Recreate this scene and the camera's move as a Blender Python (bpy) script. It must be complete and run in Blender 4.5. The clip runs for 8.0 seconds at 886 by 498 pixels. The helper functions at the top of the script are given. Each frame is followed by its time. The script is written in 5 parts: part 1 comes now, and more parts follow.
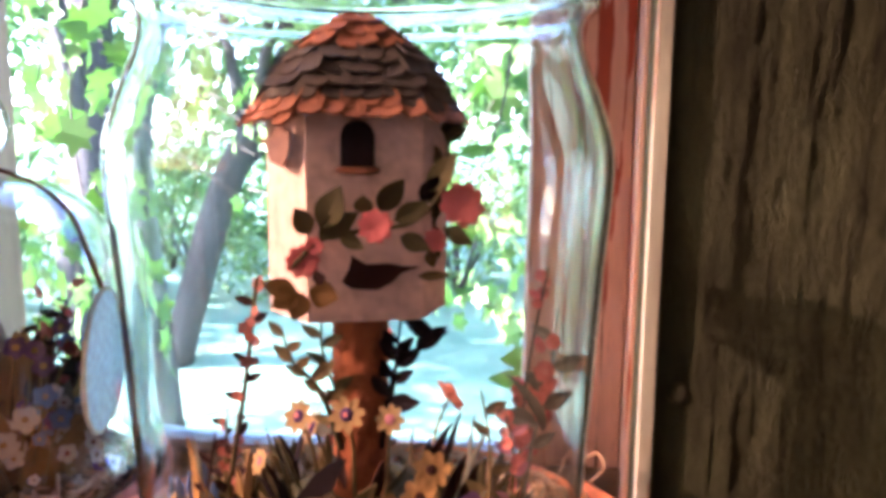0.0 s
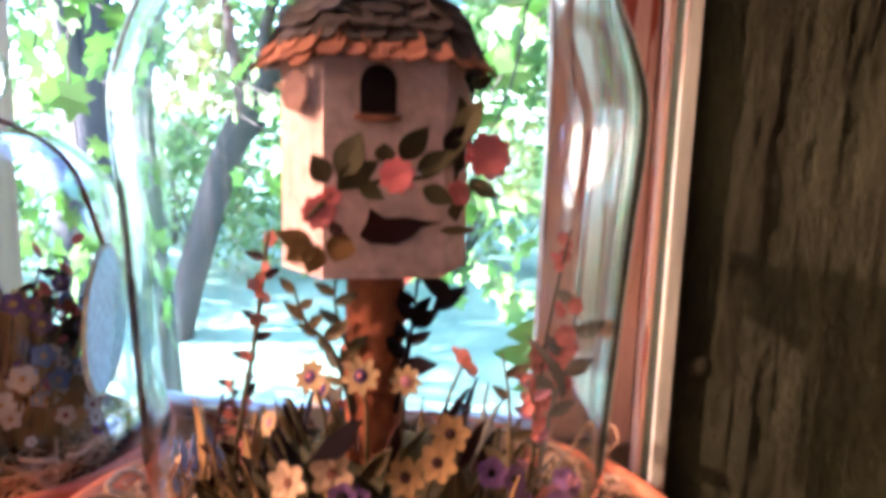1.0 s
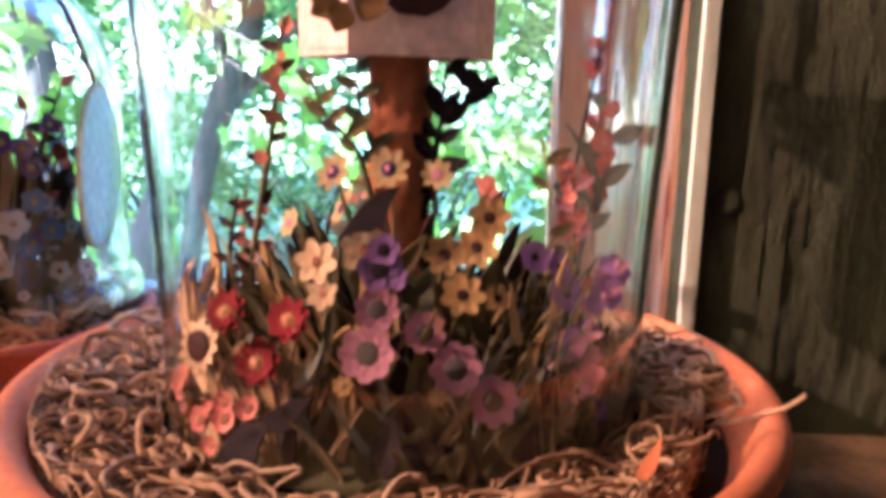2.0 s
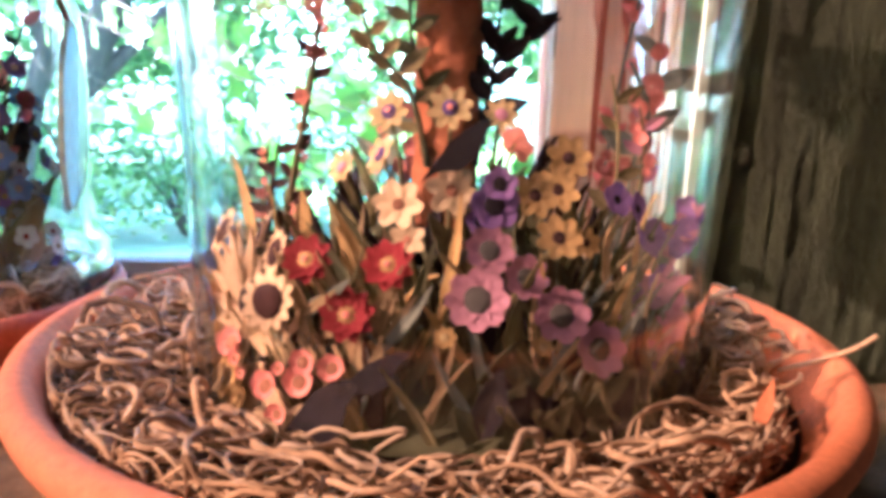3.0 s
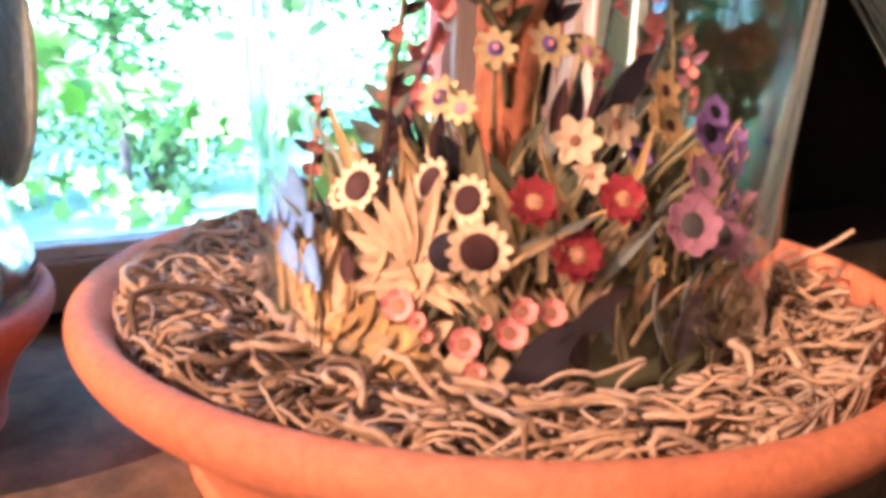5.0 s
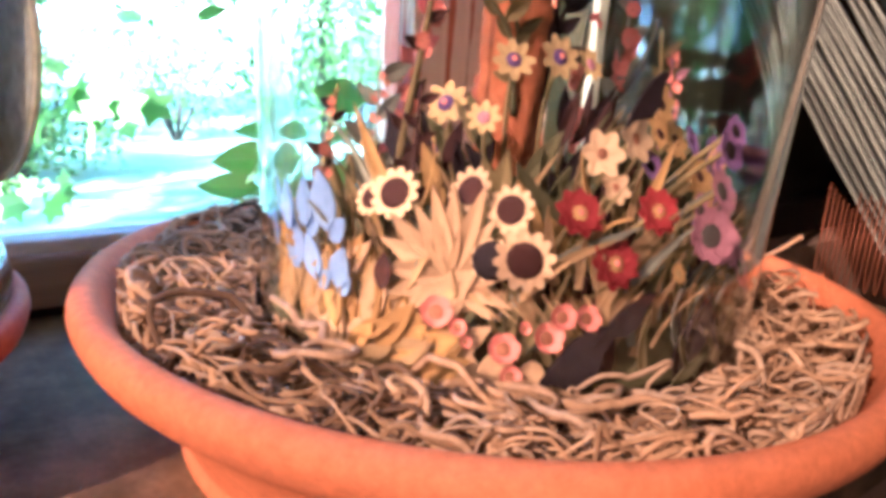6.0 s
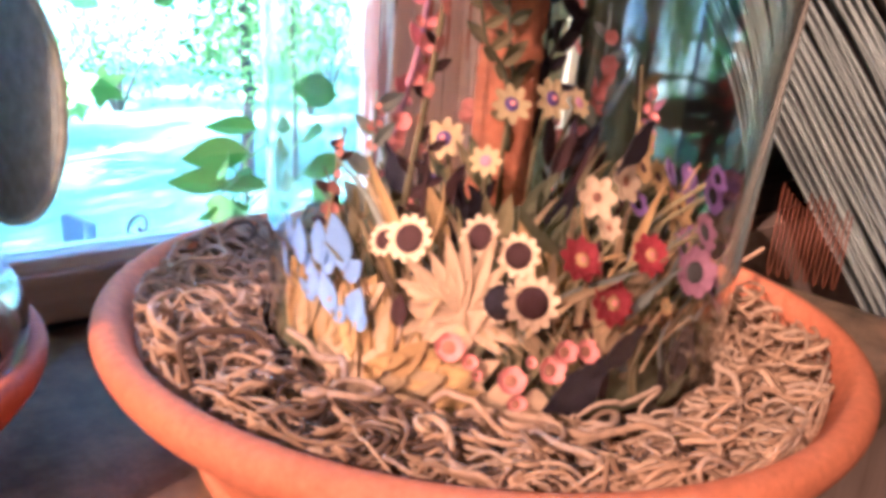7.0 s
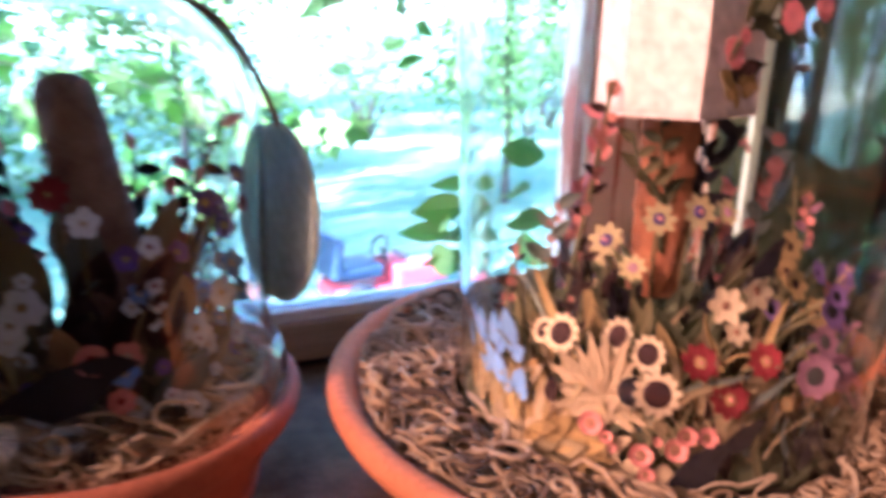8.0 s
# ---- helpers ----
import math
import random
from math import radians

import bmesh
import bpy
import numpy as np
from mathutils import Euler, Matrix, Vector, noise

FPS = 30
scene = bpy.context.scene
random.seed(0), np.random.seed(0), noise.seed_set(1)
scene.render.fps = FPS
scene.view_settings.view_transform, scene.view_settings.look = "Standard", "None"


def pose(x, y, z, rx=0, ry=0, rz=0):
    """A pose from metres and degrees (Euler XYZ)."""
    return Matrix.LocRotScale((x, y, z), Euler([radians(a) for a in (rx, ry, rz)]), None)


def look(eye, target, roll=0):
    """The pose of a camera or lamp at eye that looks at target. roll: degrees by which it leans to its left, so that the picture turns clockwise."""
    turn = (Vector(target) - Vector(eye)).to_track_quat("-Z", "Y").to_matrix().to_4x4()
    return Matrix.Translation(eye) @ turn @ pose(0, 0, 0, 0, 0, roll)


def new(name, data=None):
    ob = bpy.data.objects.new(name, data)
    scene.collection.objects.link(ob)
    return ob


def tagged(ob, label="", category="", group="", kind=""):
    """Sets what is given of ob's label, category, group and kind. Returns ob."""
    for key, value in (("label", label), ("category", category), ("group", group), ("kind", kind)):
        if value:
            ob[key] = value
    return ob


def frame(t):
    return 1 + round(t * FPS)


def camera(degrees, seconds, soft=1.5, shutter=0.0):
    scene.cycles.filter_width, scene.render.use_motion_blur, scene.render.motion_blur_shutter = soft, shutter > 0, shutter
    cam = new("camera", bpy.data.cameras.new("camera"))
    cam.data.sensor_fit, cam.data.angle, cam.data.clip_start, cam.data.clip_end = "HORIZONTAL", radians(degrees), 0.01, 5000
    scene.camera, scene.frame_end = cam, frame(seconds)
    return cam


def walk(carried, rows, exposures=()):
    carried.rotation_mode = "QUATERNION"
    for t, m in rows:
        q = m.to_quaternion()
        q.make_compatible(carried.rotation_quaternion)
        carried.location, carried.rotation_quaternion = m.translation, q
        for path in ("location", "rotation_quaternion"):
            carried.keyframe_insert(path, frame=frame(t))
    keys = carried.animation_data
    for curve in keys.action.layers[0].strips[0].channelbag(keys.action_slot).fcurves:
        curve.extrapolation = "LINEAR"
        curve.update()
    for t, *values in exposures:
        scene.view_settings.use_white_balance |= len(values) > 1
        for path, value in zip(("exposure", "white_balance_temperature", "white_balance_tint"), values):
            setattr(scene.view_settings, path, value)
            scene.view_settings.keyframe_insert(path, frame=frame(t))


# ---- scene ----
cam = camera(60.27, 8.0, soft=4.5, shutter=0.5)
ROWS = [
    (0.0, 0.0368, -0.2219, 0.1767, 81.55, -0.56, 4.12),
    (0.5, 0.0327, -0.2164, 0.1828, 80.66, -1.32, 3.99),
    (1.0, 0.0295, -0.2134, 0.1683, 80.13, -1.71, 4.00),
    (1.5, 0.0267, -0.2123, 0.1412, 79.31, -1.47, 3.96),
    (2.0, 0.0165, -0.2083, 0.1179, 78.47, -1.12, 2.25),
    (2.2, 0.0095, -0.2069, 0.1125, 78.17, -1.26, 0.87),
    (3.3, -0.0408, -0.1927, 0.1052, 76.70, -2.15, -10.08),
    (3.5, -0.0531, -0.1920, 0.1067, 75.79, -2.46, -13.43),
    (4.0, -0.0763, -0.1824, 0.1042, 75.35, -2.40, -19.33),
    (4.5, -0.0965, -0.1721, 0.1000, 75.56, -2.15, -24.74),
    (5.0, -0.1141, -0.1617, 0.0983, 75.13, -1.51, -30.15),
    (6.5, -0.1483, -0.1440, 0.1063, 74.10, -4.89, -41.00),
    (7.0, -0.1556, -0.1438, 0.1174, 72.88, -4.57, -42.23),
    (7.5, -0.1644, -0.1576, 0.1242, 74.56, -3.39, -37.19),
    (8.0, -0.1651, -0.1830, 0.1494, 73.59, -1.74, -25.21),
]
EXPOSURES = [(0.0, 4.4, 5150, 31), (1.0, 4.4, 5000, 29), (2.0, 4.45, 4800, 24), (3.5, 5.05, 4400, 11), (5.0, 4.85, 4500, 13), (6.5, 4.65, 4350, 15), (7.0, 4.7, 4300, 17), (7.5, 4.55, 4350, 19), (8.0, 4.25, 4500, 23)]
walk(cam, [(t, pose(x, y, z, rx, ry, rz)) for t, x, y, z, rx, ry, rz in ROWS], EXPOSURES)
# end of walk

# ---- light ----
SUN_DIR = Vector((-0.94, -0.25, 0.50)).normalized()
world = bpy.data.worlds.new("sky")
scene.world = world
world.use_nodes = True
wn = world.node_tree
sky = wn.nodes.new("ShaderNodeTexSky")
sky.sky_type = "NISHITA"
sky.sun_disc = False
sky.sun_elevation = math.asin(SUN_DIR.z)
sky.sun_rotation = math.atan2(SUN_DIR.x, SUN_DIR.y)
wn.links.new(sky.outputs[0], wn.nodes["Background"].inputs[0])
wn.nodes["Background"].inputs[1].default_value = 0.15
sun = new("sun", bpy.data.lights.new("sun", "SUN"))
sun.data.energy = 5.0
sun.data.angle = radians(0.6)
sun.data.color = (1.0, 0.92, 0.82)
sun.matrix_world = look(SUN_DIR * 5, (0, 0, 0))


# ---- materials ----
def nodes_of(name):
    mat = bpy.data.materials.new(name)
    mat.use_nodes = True
    return mat, mat.node_tree, mat.node_tree.nodes["Principled BSDF"]


def noise_node(nt, scale, detail=6.0, stretch=(1, 1, 1), rough=0.6):
    co = nt.nodes.new("ShaderNodeTexCoord")
    mp = nt.nodes.new("ShaderNodeMapping")
    mp.inputs["Scale"].default_value = stretch
    tx = nt.nodes.new("ShaderNodeTexNoise")
    tx.inputs["Scale"].default_value = scale
    tx.inputs["Detail"].default_value = detail
    tx.inputs["Roughness"].default_value = rough
    nt.links.new(co.outputs["Object"], mp.inputs[0])
    nt.links.new(mp.outputs[0], tx.inputs["Vector"])
    return tx.outputs["Fac"]


def ramp(nt, fac, stops):
    r = nt.nodes.new("ShaderNodeValToRGB")
    els = r.color_ramp.elements
    els[0].position, els[0].color = stops[0][0], (*stops[0][1], 1)
    els[1].position, els[1].color = stops[-1][0], (*stops[-1][1], 1)
    for pos, col in stops[1:-1]:
        e = els.new(pos)
        e.color = (*col, 1)
    nt.links.new(fac, r.inputs[0])
    return r.outputs[0]


def blend(nt, a, b, fac, mode="MIX"):
    m = nt.nodes.new("ShaderNodeMix")
    m.data_type, m.blend_type = "RGBA", mode
    for sock, val in ((m.inputs[0], fac), (m.inputs[6], a), (m.inputs[7], b)):
        if isinstance(val, (int, float)):
            sock.default_value = val
        elif isinstance(val, tuple):
            sock.default_value = (*val, 1)
        else:
            nt.links.new(val, sock)
    return m.outputs[2]


def bump(nt, bsdf, fac, strength, dist):
    b = nt.nodes.new("ShaderNodeBump")
    b.inputs["Strength"].default_value = strength
    b.inputs["Distance"].default_value = dist
    nt.links.new(fac, b.inputs["Height"])
    nt.links.new(b.outputs[0], bsdf.inputs["Normal"])


def surface(name, col_a, col_b, scale, rough=0.8, fine=0.0, stretch=(1, 1, 1), relief=0.3, depth=0.0005, spec=0.3, vary=0.0):
    """A two-scale noisy surface: broad patches from col_a to col_b, fine grain on top."""
    mat, nt, b = nodes_of(name)
    broad = noise_node(nt, scale, 5, stretch)
    grain = noise_node(nt, fine or scale * 9, 8, stretch, 0.7)
    col = ramp(nt, broad, [(0.3, col_a), (0.7, col_b)])
    g = ramp(nt, grain, [(0.25, (0.62, 0.62, 0.62)), (0.75, (1.15, 1.15, 1.15))])
    col = blend(nt, col, g, 0.8, "MULTIPLY")
    if vary:
        info = nt.nodes.new("ShaderNodeObjectInfo")
        v = ramp(nt, info.outputs["Random"], [(0.0, (1 - vary,) * 3), (1.0, (1 + vary,) * 3)])
        col = blend(nt, col, v, 1.0, "MULTIPLY")
    nt.links.new(col, b.inputs["Base Color"])
    b.inputs["Roughness"].default_value = rough
    b.inputs["Specular IOR Level"].default_value = spec
    bump(nt, b, grain, relief, depth)
    return mat


def paper(name, col, vary=0.12, glow=0.25):
    """Uncoated craft card: slightly translucent, with fibres and blotchy ink."""
    mat, nt, b = nodes_of(name)
    dark = tuple(c * 0.72 for c in col)
    light = tuple(min(1, c * 1.12) for c in col)
    c1 = ramp(nt, noise_node(nt, 260, 4), [(0.3, dark), (0.65, light)])
    g = noise_node(nt, 2600, 6)
    c1 = blend(nt, c1, ramp(nt, g, [(0.3, (0.8, 0.8, 0.8)), (0.7, (1.1, 1.1, 1.1))]), 0.7, "MULTIPLY")
    info = nt.nodes.new("ShaderNodeObjectInfo")
    c1 = blend(nt, c1, ramp(nt, info.outputs["Random"], [(0, (1 - vary,) * 3), (1, (1 + vary,) * 3)]), 1.0, "MULTIPLY")
    nt.links.new(c1, b.inputs["Base Color"])
    b.inputs["Roughness"].default_value = 0.85
    b.inputs["Specular IOR Level"].default_value = 0.2
    bump(nt, b, g, 0.25, 0.0002)
    tr = nt.nodes.new("ShaderNodeBsdfTranslucent")
    nt.links.new(c1, tr.inputs[0])
    mx = nt.nodes.new("ShaderNodeMixShader")
    mx.inputs[0].default_value = glow
    nt.links.new(b.outputs[0], mx.inputs[1])
    nt.links.new(tr.outputs[0], mx.inputs[2])
    nt.links.new(mx.outputs[0], nt.nodes["Material Output"].inputs[0])
    return mat


def island_colours(name, stops, rough=0.8, glow=0.0, relief=900):
    """Each loose piece of the mesh takes its own colour from the stops."""
    mat, nt, b = nodes_of(name)
    geo = nt.nodes.new("ShaderNodeNewGeometry")
    col = ramp(nt, geo.outputs["Random Per Island"], stops)
    g = noise_node(nt, relief, 5)
    col = blend(nt, col, ramp(nt, g, [(0.3, (0.6, 0.6, 0.6)), (0.7, (1.15, 1.15, 1.15))]), 0.7, "MULTIPLY")
    nt.links.new(col, b.inputs["Base Color"])
    b.inputs["Roughness"].default_value = rough
    b.inputs["Specular IOR Level"].default_value = 0.25
    if glow:
        tr = nt.nodes.new("ShaderNodeBsdfTranslucent")
        nt.links.new(col, tr.inputs[0])
        mx = nt.nodes.new("ShaderNodeMixShader")
        mx.inputs[0].default_value = glow
        nt.links.new(b.outputs[0], mx.inputs[1])
        nt.links.new(tr.outputs[0], mx.inputs[2])
        nt.links.new(mx.outputs[0], nt.nodes["Material Output"].inputs[0])
    else:
        bump(nt, b, g, 0.5, 0.0004)
    return mat


def glass(name, tint=(1, 1, 1), rough=0.0, ior=1.46, waves=0.0):
    mat, nt, b = nodes_of(name)
    b.inputs["Base Color"].default_value = (*tint, 1)
    b.inputs["Transmission Weight"].default_value = 1.0
    b.inputs["Roughness"].default_value = rough
    b.inputs["IOR"].default_value = ior
    if waves:
        bump(nt, b, noise_node(nt, 14, 1, (1, 1, 0.35)), waves, 0.002)
    return mat


def peeling(name, top, under, bare, lean=0.5):
    """Old paint in vertical flakes: top coat, primer where it has come off, bare wood in the cracks."""
    mat, nt, b = nodes_of(name)
    f = noise_node(nt, 95, 7, (1.3, 1.3, 0.09), 0.5)
    g = noise_node(nt, 240, 8, (1, 1, 0.12), 0.7)
    col = ramp(nt, f, [(lean - 0.004, top), (lean, under)])
    crack = ramp(nt, noise_node(nt, 150, 6, (2, 2, 0.06)), [(0.34, (1, 1, 1)), (0.38, (0, 0, 0))])
    col = blend(nt, col, bare, crack)
    col = blend(nt, col, ramp(nt, g, [(0.2, (0.6, 0.56, 0.5)), (0.75, (1.12, 1.1, 1.05))]), 0.8, "MULTIPLY")
    nt.links.new(col, b.inputs["Base Color"])
    b.inputs["Roughness"].default_value = 0.6
    h = nt.nodes.new("ShaderNodeMath")
    h.operation = "GREATER_THAN"
    h.inputs[1].default_value = lean
    nt.links.new(f, h.inputs[0])
    h2 = nt.nodes.new("ShaderNodeMath")
    h2.operation = "MULTIPLY_ADD"
    h2.inputs[1].default_value = -1.0
    nt.links.new(h.outputs[0], h2.inputs[0])
    nt.links.new(g, h2.inputs[2])
    bump(nt, b, h2.outputs[0], 0.7, 0.0006)
    return mat


M_TERRACOTTA = surface("terracotta", (0.64, 0.205, 0.072), (0.73, 0.265, 0.105), 22, 0.75, 420, relief=0.25, depth=0.0003)
M_TERRACOTTA_OLD = surface("terracotta_red", (0.42, 0.12, 0.06), (0.52, 0.18, 0.09), 22, 0.7, 420, relief=0.25, depth=0.0003)
M_GLASS = glass("jar_glass", (0.96, 1.0, 0.985), waves=0.2)
M_CLOCHE = glass("cloche_glass", (0.97, 1.0, 0.99), waves=0.15)
M_PANE = glass("window_glass", (1, 1, 1))
M_SOIL = surface("dark_soil", (0.012, 0.009, 0.007), (0.035, 0.025, 0.018), 90, 0.95, 700, relief=0.8, depth=0.001)
M_MOSS = island_colours("dried_moss", [(0.0, (0.12, 0.08, 0.05)), (0.14, (0.33, 0.22, 0.12)), (0.48, (0.58, 0.395, 0.225)), (0.8, (0.45, 0.345, 0.235)), (1.0, (0.66, 0.475, 0.28))], 0.9, 0.0, 500)
M_SHELF = surface("worn_dark_shelf_paint", (0.050, 0.048, 0.030), (0.36, 0.25, 0.13), 34, 0.92, 460, (1, 1, 1), 0.8, 0.0010)
M_POST = surface("olive_painted_rough_wood", (0.036, 0.046, 0.021), (0.094, 0.122, 0.060), 38, 0.72, 420, (1, 1, 0.4), 1.0, 0.0042)
M_PEEL = peeling("peeling_pink_paint", (0.85, 0.58, 0.46), (0.46, 0.10, 0.055), (0.14, 0.06, 0.03), 0.575)
M_JAMB = peeling("ochre_flaked_paint", (0.86, 0.62, 0.46), (0.50, 0.13, 0.06), (0.16, 0.07, 0.04), 0.56)
M_STRIP = peeling("chipped_white_paint", (0.60, 0.70, 0.64), (0.36, 0.30, 0.24), (0.12, 0.08, 0.05), 0.57)
M_SASH = surface("weathered_brown_wood", (0.24, 0.17, 0.12), (0.42, 0.32, 0.235), 18, 0.75, 220, (0.12, 1, 1), 0.6, 0.0006)
M_MULLION = surface("varnished_brown_wood", (0.20, 0.10, 0.05), (0.34, 0.20, 0.11), 30, 0.55, 240, (1, 1, 0.1), 0.5, 0.0006)
M_SILL_WHITE = surface("chalky_sill_paint", (0.45, 0.45, 0.42), (0.68, 0.67, 0.62), 30, 0.7, 300, (0.3, 1, 1), 0.5, 0.0006)
# near-black albedo puts the alcove's deep shade into the boards
M_DEEP_SHADE = surface("black_shade_boards", (0.012, 0.010, 0.009), (0.03, 0.025, 0.02), 6, 0.9, 90, (1, 1, 0.1), 0.6, 0.002)
# paler albedo, so that the unseen room bounces light onto the shelf
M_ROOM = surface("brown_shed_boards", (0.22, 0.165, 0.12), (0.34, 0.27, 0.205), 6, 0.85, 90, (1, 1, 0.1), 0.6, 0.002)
# transparent filter that dims and warms the light entering the room
M_LIGHT_FILTER, _nt, _b = nodes_of("amber_light_filter")
_t = _nt.nodes.new("ShaderNodeBsdfTransparent")
_nt.links.new(ramp(_nt, noise_node(_nt, 5, 4), [(0.3, (0.20, 0.143, 0.102)), (0.7, (0.26, 0.187, 0.136))]), _t.inputs[0])
_nt.links.new(_t.outputs[0], _nt.nodes["Material Output"].inputs[0])
# broad noise from dark to pale paints dappled sun into the grass
M_GRASS = surface("dappled_lawn", (0.10, 0.19, 0.12), (0.26, 0.35, 0.215), 0.9, 0.9, 30, relief=0.6, depth=0.02)
M_BARK = surface("grey_brown_bark", (0.035, 0.03, 0.026), (0.075, 0.065, 0.055), 5, 0.9, 40, (1, 1, 0.2), 0.9, 0.02)
M_FOLIAGE = island_colours("tree_leaves", [(0.0, (0.07, 0.14, 0.035)), (0.5, (0.15, 0.26, 0.07)), (1.0, (0.26, 0.38, 0.12))], 0.5, 0.45, 12)
M_VINE = island_colours("vine_leaves", [(0.0, (0.18, 0.32, 0.07)), (1.0, (0.34, 0.50, 0.16))], 0.45, 0.5, 60)
M_STEMWOOD = surface("thin_bark", (0.07, 0.055, 0.04), (0.14, 0.11, 0.08), 60, 0.9)
M_REDPAINT = surface("faded_red_enamel", (0.45, 0.05, 0.06), (0.58, 0.09, 0.10), 4, 0.35, 60, relief=0.1, spec=0.5)
M_RUBBER = surface("black_rubber", (0.012, 0.012, 0.014), (0.03, 0.03, 0.033), 20, 0.6, 200)
M_SEATVINYL = surface("dark_blue_vinyl", (0.015, 0.025, 0.05), (0.03, 0.05, 0.09), 8, 0.35, 90)
M_STEEL = surface("worn_steel", (0.25, 0.25, 0.26), (0.4, 0.4, 0.41), 40, 0.4, 300)
M_STEEL.node_tree.nodes["Principled BSDF"].inputs["Metallic"].default_value = 0.9
M_COPPER = surface("copper_wire", (0.20, 0.07, 0.035), (0.28, 0.105, 0.05), 60, 0.4, 500)
M_COPPER.node_tree.nodes["Principled BSDF"].inputs["Metallic"].default_value = 0.6
M_INK = surface("dark_ink", (0.04, 0.06, 0.08), (0.06, 0.09, 0.11), 200, 0.8)
M_STRING = surface("red_brown_twine", (0.20, 0.07, 0.04), (0.32, 0.13, 0.07), 400, 0.9, 1500)
M_NEWS = surface("aged_newsprint", (0.26, 0.32, 0.30), (0.40, 0.47, 0.43), 40, 0.9, 400, relief=0.2, vary=0.25)
M_CARD = surface("grey_card", (0.20, 0.19, 0.15), (0.26, 0.25, 0.20), 12, 0.85, 300)
M_CATTAIL = surface("fuzzy_brown_bark_paper", (0.20, 0.11, 0.075), (0.42, 0.25, 0.165), 130, 0.95, 900, relief=0.9, depth=0.0012)
M_TAG = paper("pale_blue_card", (0.64, 0.88, 0.93), 0.02, 0.15)
M_TAG_BACK = paper("grey_green_tag_card", (0.50, 0.59, 0.54), 0.02, 0.1)
M_TAG_EDGE = paper("ivory_card", (0.74, 0.76, 0.62), 0.02, 0.6)
P_HOUSE = paper("pale_pink_card", (0.85, 0.69, 0.65), 0.03, 0.05)
P_POST = surface("crumpled_rust_paper", (0.33, 0.105, 0.04), (0.52, 0.185, 0.07), 120, 0.8, 500, relief=1.0, depth=0.0018)
P_RUST = paper("rust_card", (0.32, 0.145, 0.085), 0.3, 0.1)
P_SLATE = paper("slate_card", (0.075, 0.07, 0.066), 0.3, 0.05)
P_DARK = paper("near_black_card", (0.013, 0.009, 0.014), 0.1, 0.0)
P_BROWN = paper("chocolate_card", (0.040, 0.016, 0.016), 0.2, 0.02)
P_CREAM = paper("cream_card", (0.62, 0.475, 0.30), 0.15)
P_SAND = paper("sand_card", (0.42, 0.295, 0.175), 0.16, 0.08)
P_HONEY = paper("honey_card", (0.40, 0.245, 0.085), 0.3)
P_YELLOW = paper("straw_yellow_card", (0.48, 0.37, 0.18), 0.25)
P_OCHRE = paper("ochre_card", (0.44, 0.29, 0.11), 0.3)
P_PURPLE = paper("deep_purple_card", (0.10, 0.06, 0.20), 0.2, 0.1)
P_MAUVE = paper("mauve_card", (0.48, 0.235, 0.325), 0.2)
P_VIOLET = paper("violet_card", (0.24, 0.135, 0.36), 0.2)
P_PINK = paper("rose_pink_card", (0.86, 0.30, 0.31), 0.12)
P_BLUSH = paper("blush_pink_card", (0.70, 0.265, 0.23), 0.15)
P_CORAL = paper("coral_card", (0.62, 0.24, 0.18), 0.2)
P_RED = paper("crimson_card", (0.27, 0.03, 0.035), 0.3)
P_BLUE = paper("powder_blue_card", (0.22, 0.36, 0.68), 0.2)
P_TAN = paper("tan_green_card", (0.38, 0.268, 0.135), 0.35)
P_OLIVE = paper("olive_card", (0.20, 0.165, 0.075), 0.45)
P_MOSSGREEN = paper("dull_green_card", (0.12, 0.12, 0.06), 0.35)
P_GREY = paper("grey_green_card", (0.24, 0.26, 0.22), 0.3)
P_WHITE = paper("white_card", (0.74, 0.72, 0.68), 0.08)


# ---- building helpers ----
def mesh_of(name, verts, faces, mat, smooth=False):
    me = bpy.data.meshes.new(name)
    me.from_pydata([tuple(v) for v in verts], [], faces)
    me.materials.append(mat)
    if smooth:
        me.polygons.foreach_set("use_smooth", [True] * len(me.polygons))
    me.update()
    return me


def of_bm(name, bm, mat, smooth=False):
    me = bpy.data.meshes.new(name)
    bm.normal_update()
    bm.to_mesh(me)
    bm.free()
    me.materials.append(mat)
    if smooth:
        me.polygons.foreach_set("use_smooth", [True] * len(me.polygons))
    return me


def part(name, me, parent, label="", m=None):
    """One mesh as a part of a thing; m is its pose in the thing's own frame."""
    ob = new(name, me)
    ob.parent = parent
    if m is not None:
        ob.matrix_basis = m
    return tagged(ob, label)


def thing(name, at, label, category, group="", kind=""):
    ob = new(name)
    ob.empty_display_size = 0.02
    ob.location = at
    return tagged(ob, label, category, group, kind)


def box_bm(bm, x0, x1, y0, y1, z0, z1, bev=0.0):
    r = bmesh.ops.create_cube(bm, size=1.0)
    vs = r["verts"]
    for v in vs:
        v.co = Vector(((x0 + x1) / 2 + v.co.x * (x1 - x0), (y0 + y1) / 2 + v.co.y * (y1 - y0), (z0 + z1) / 2 + v.co.z * (z1 - z0)))
    if bev:
        es = list({e for v in vs for e in v.link_edges})
        bmesh.ops.bevel(bm, geom=es, offset=bev, segments=2, affect="EDGES", profile=0.6)


def box_me(name, dims, mat, bev=0.0):
    bm = bmesh.new()
    box_bm(bm, *dims, bev)
    return of_bm(name, bm, mat)


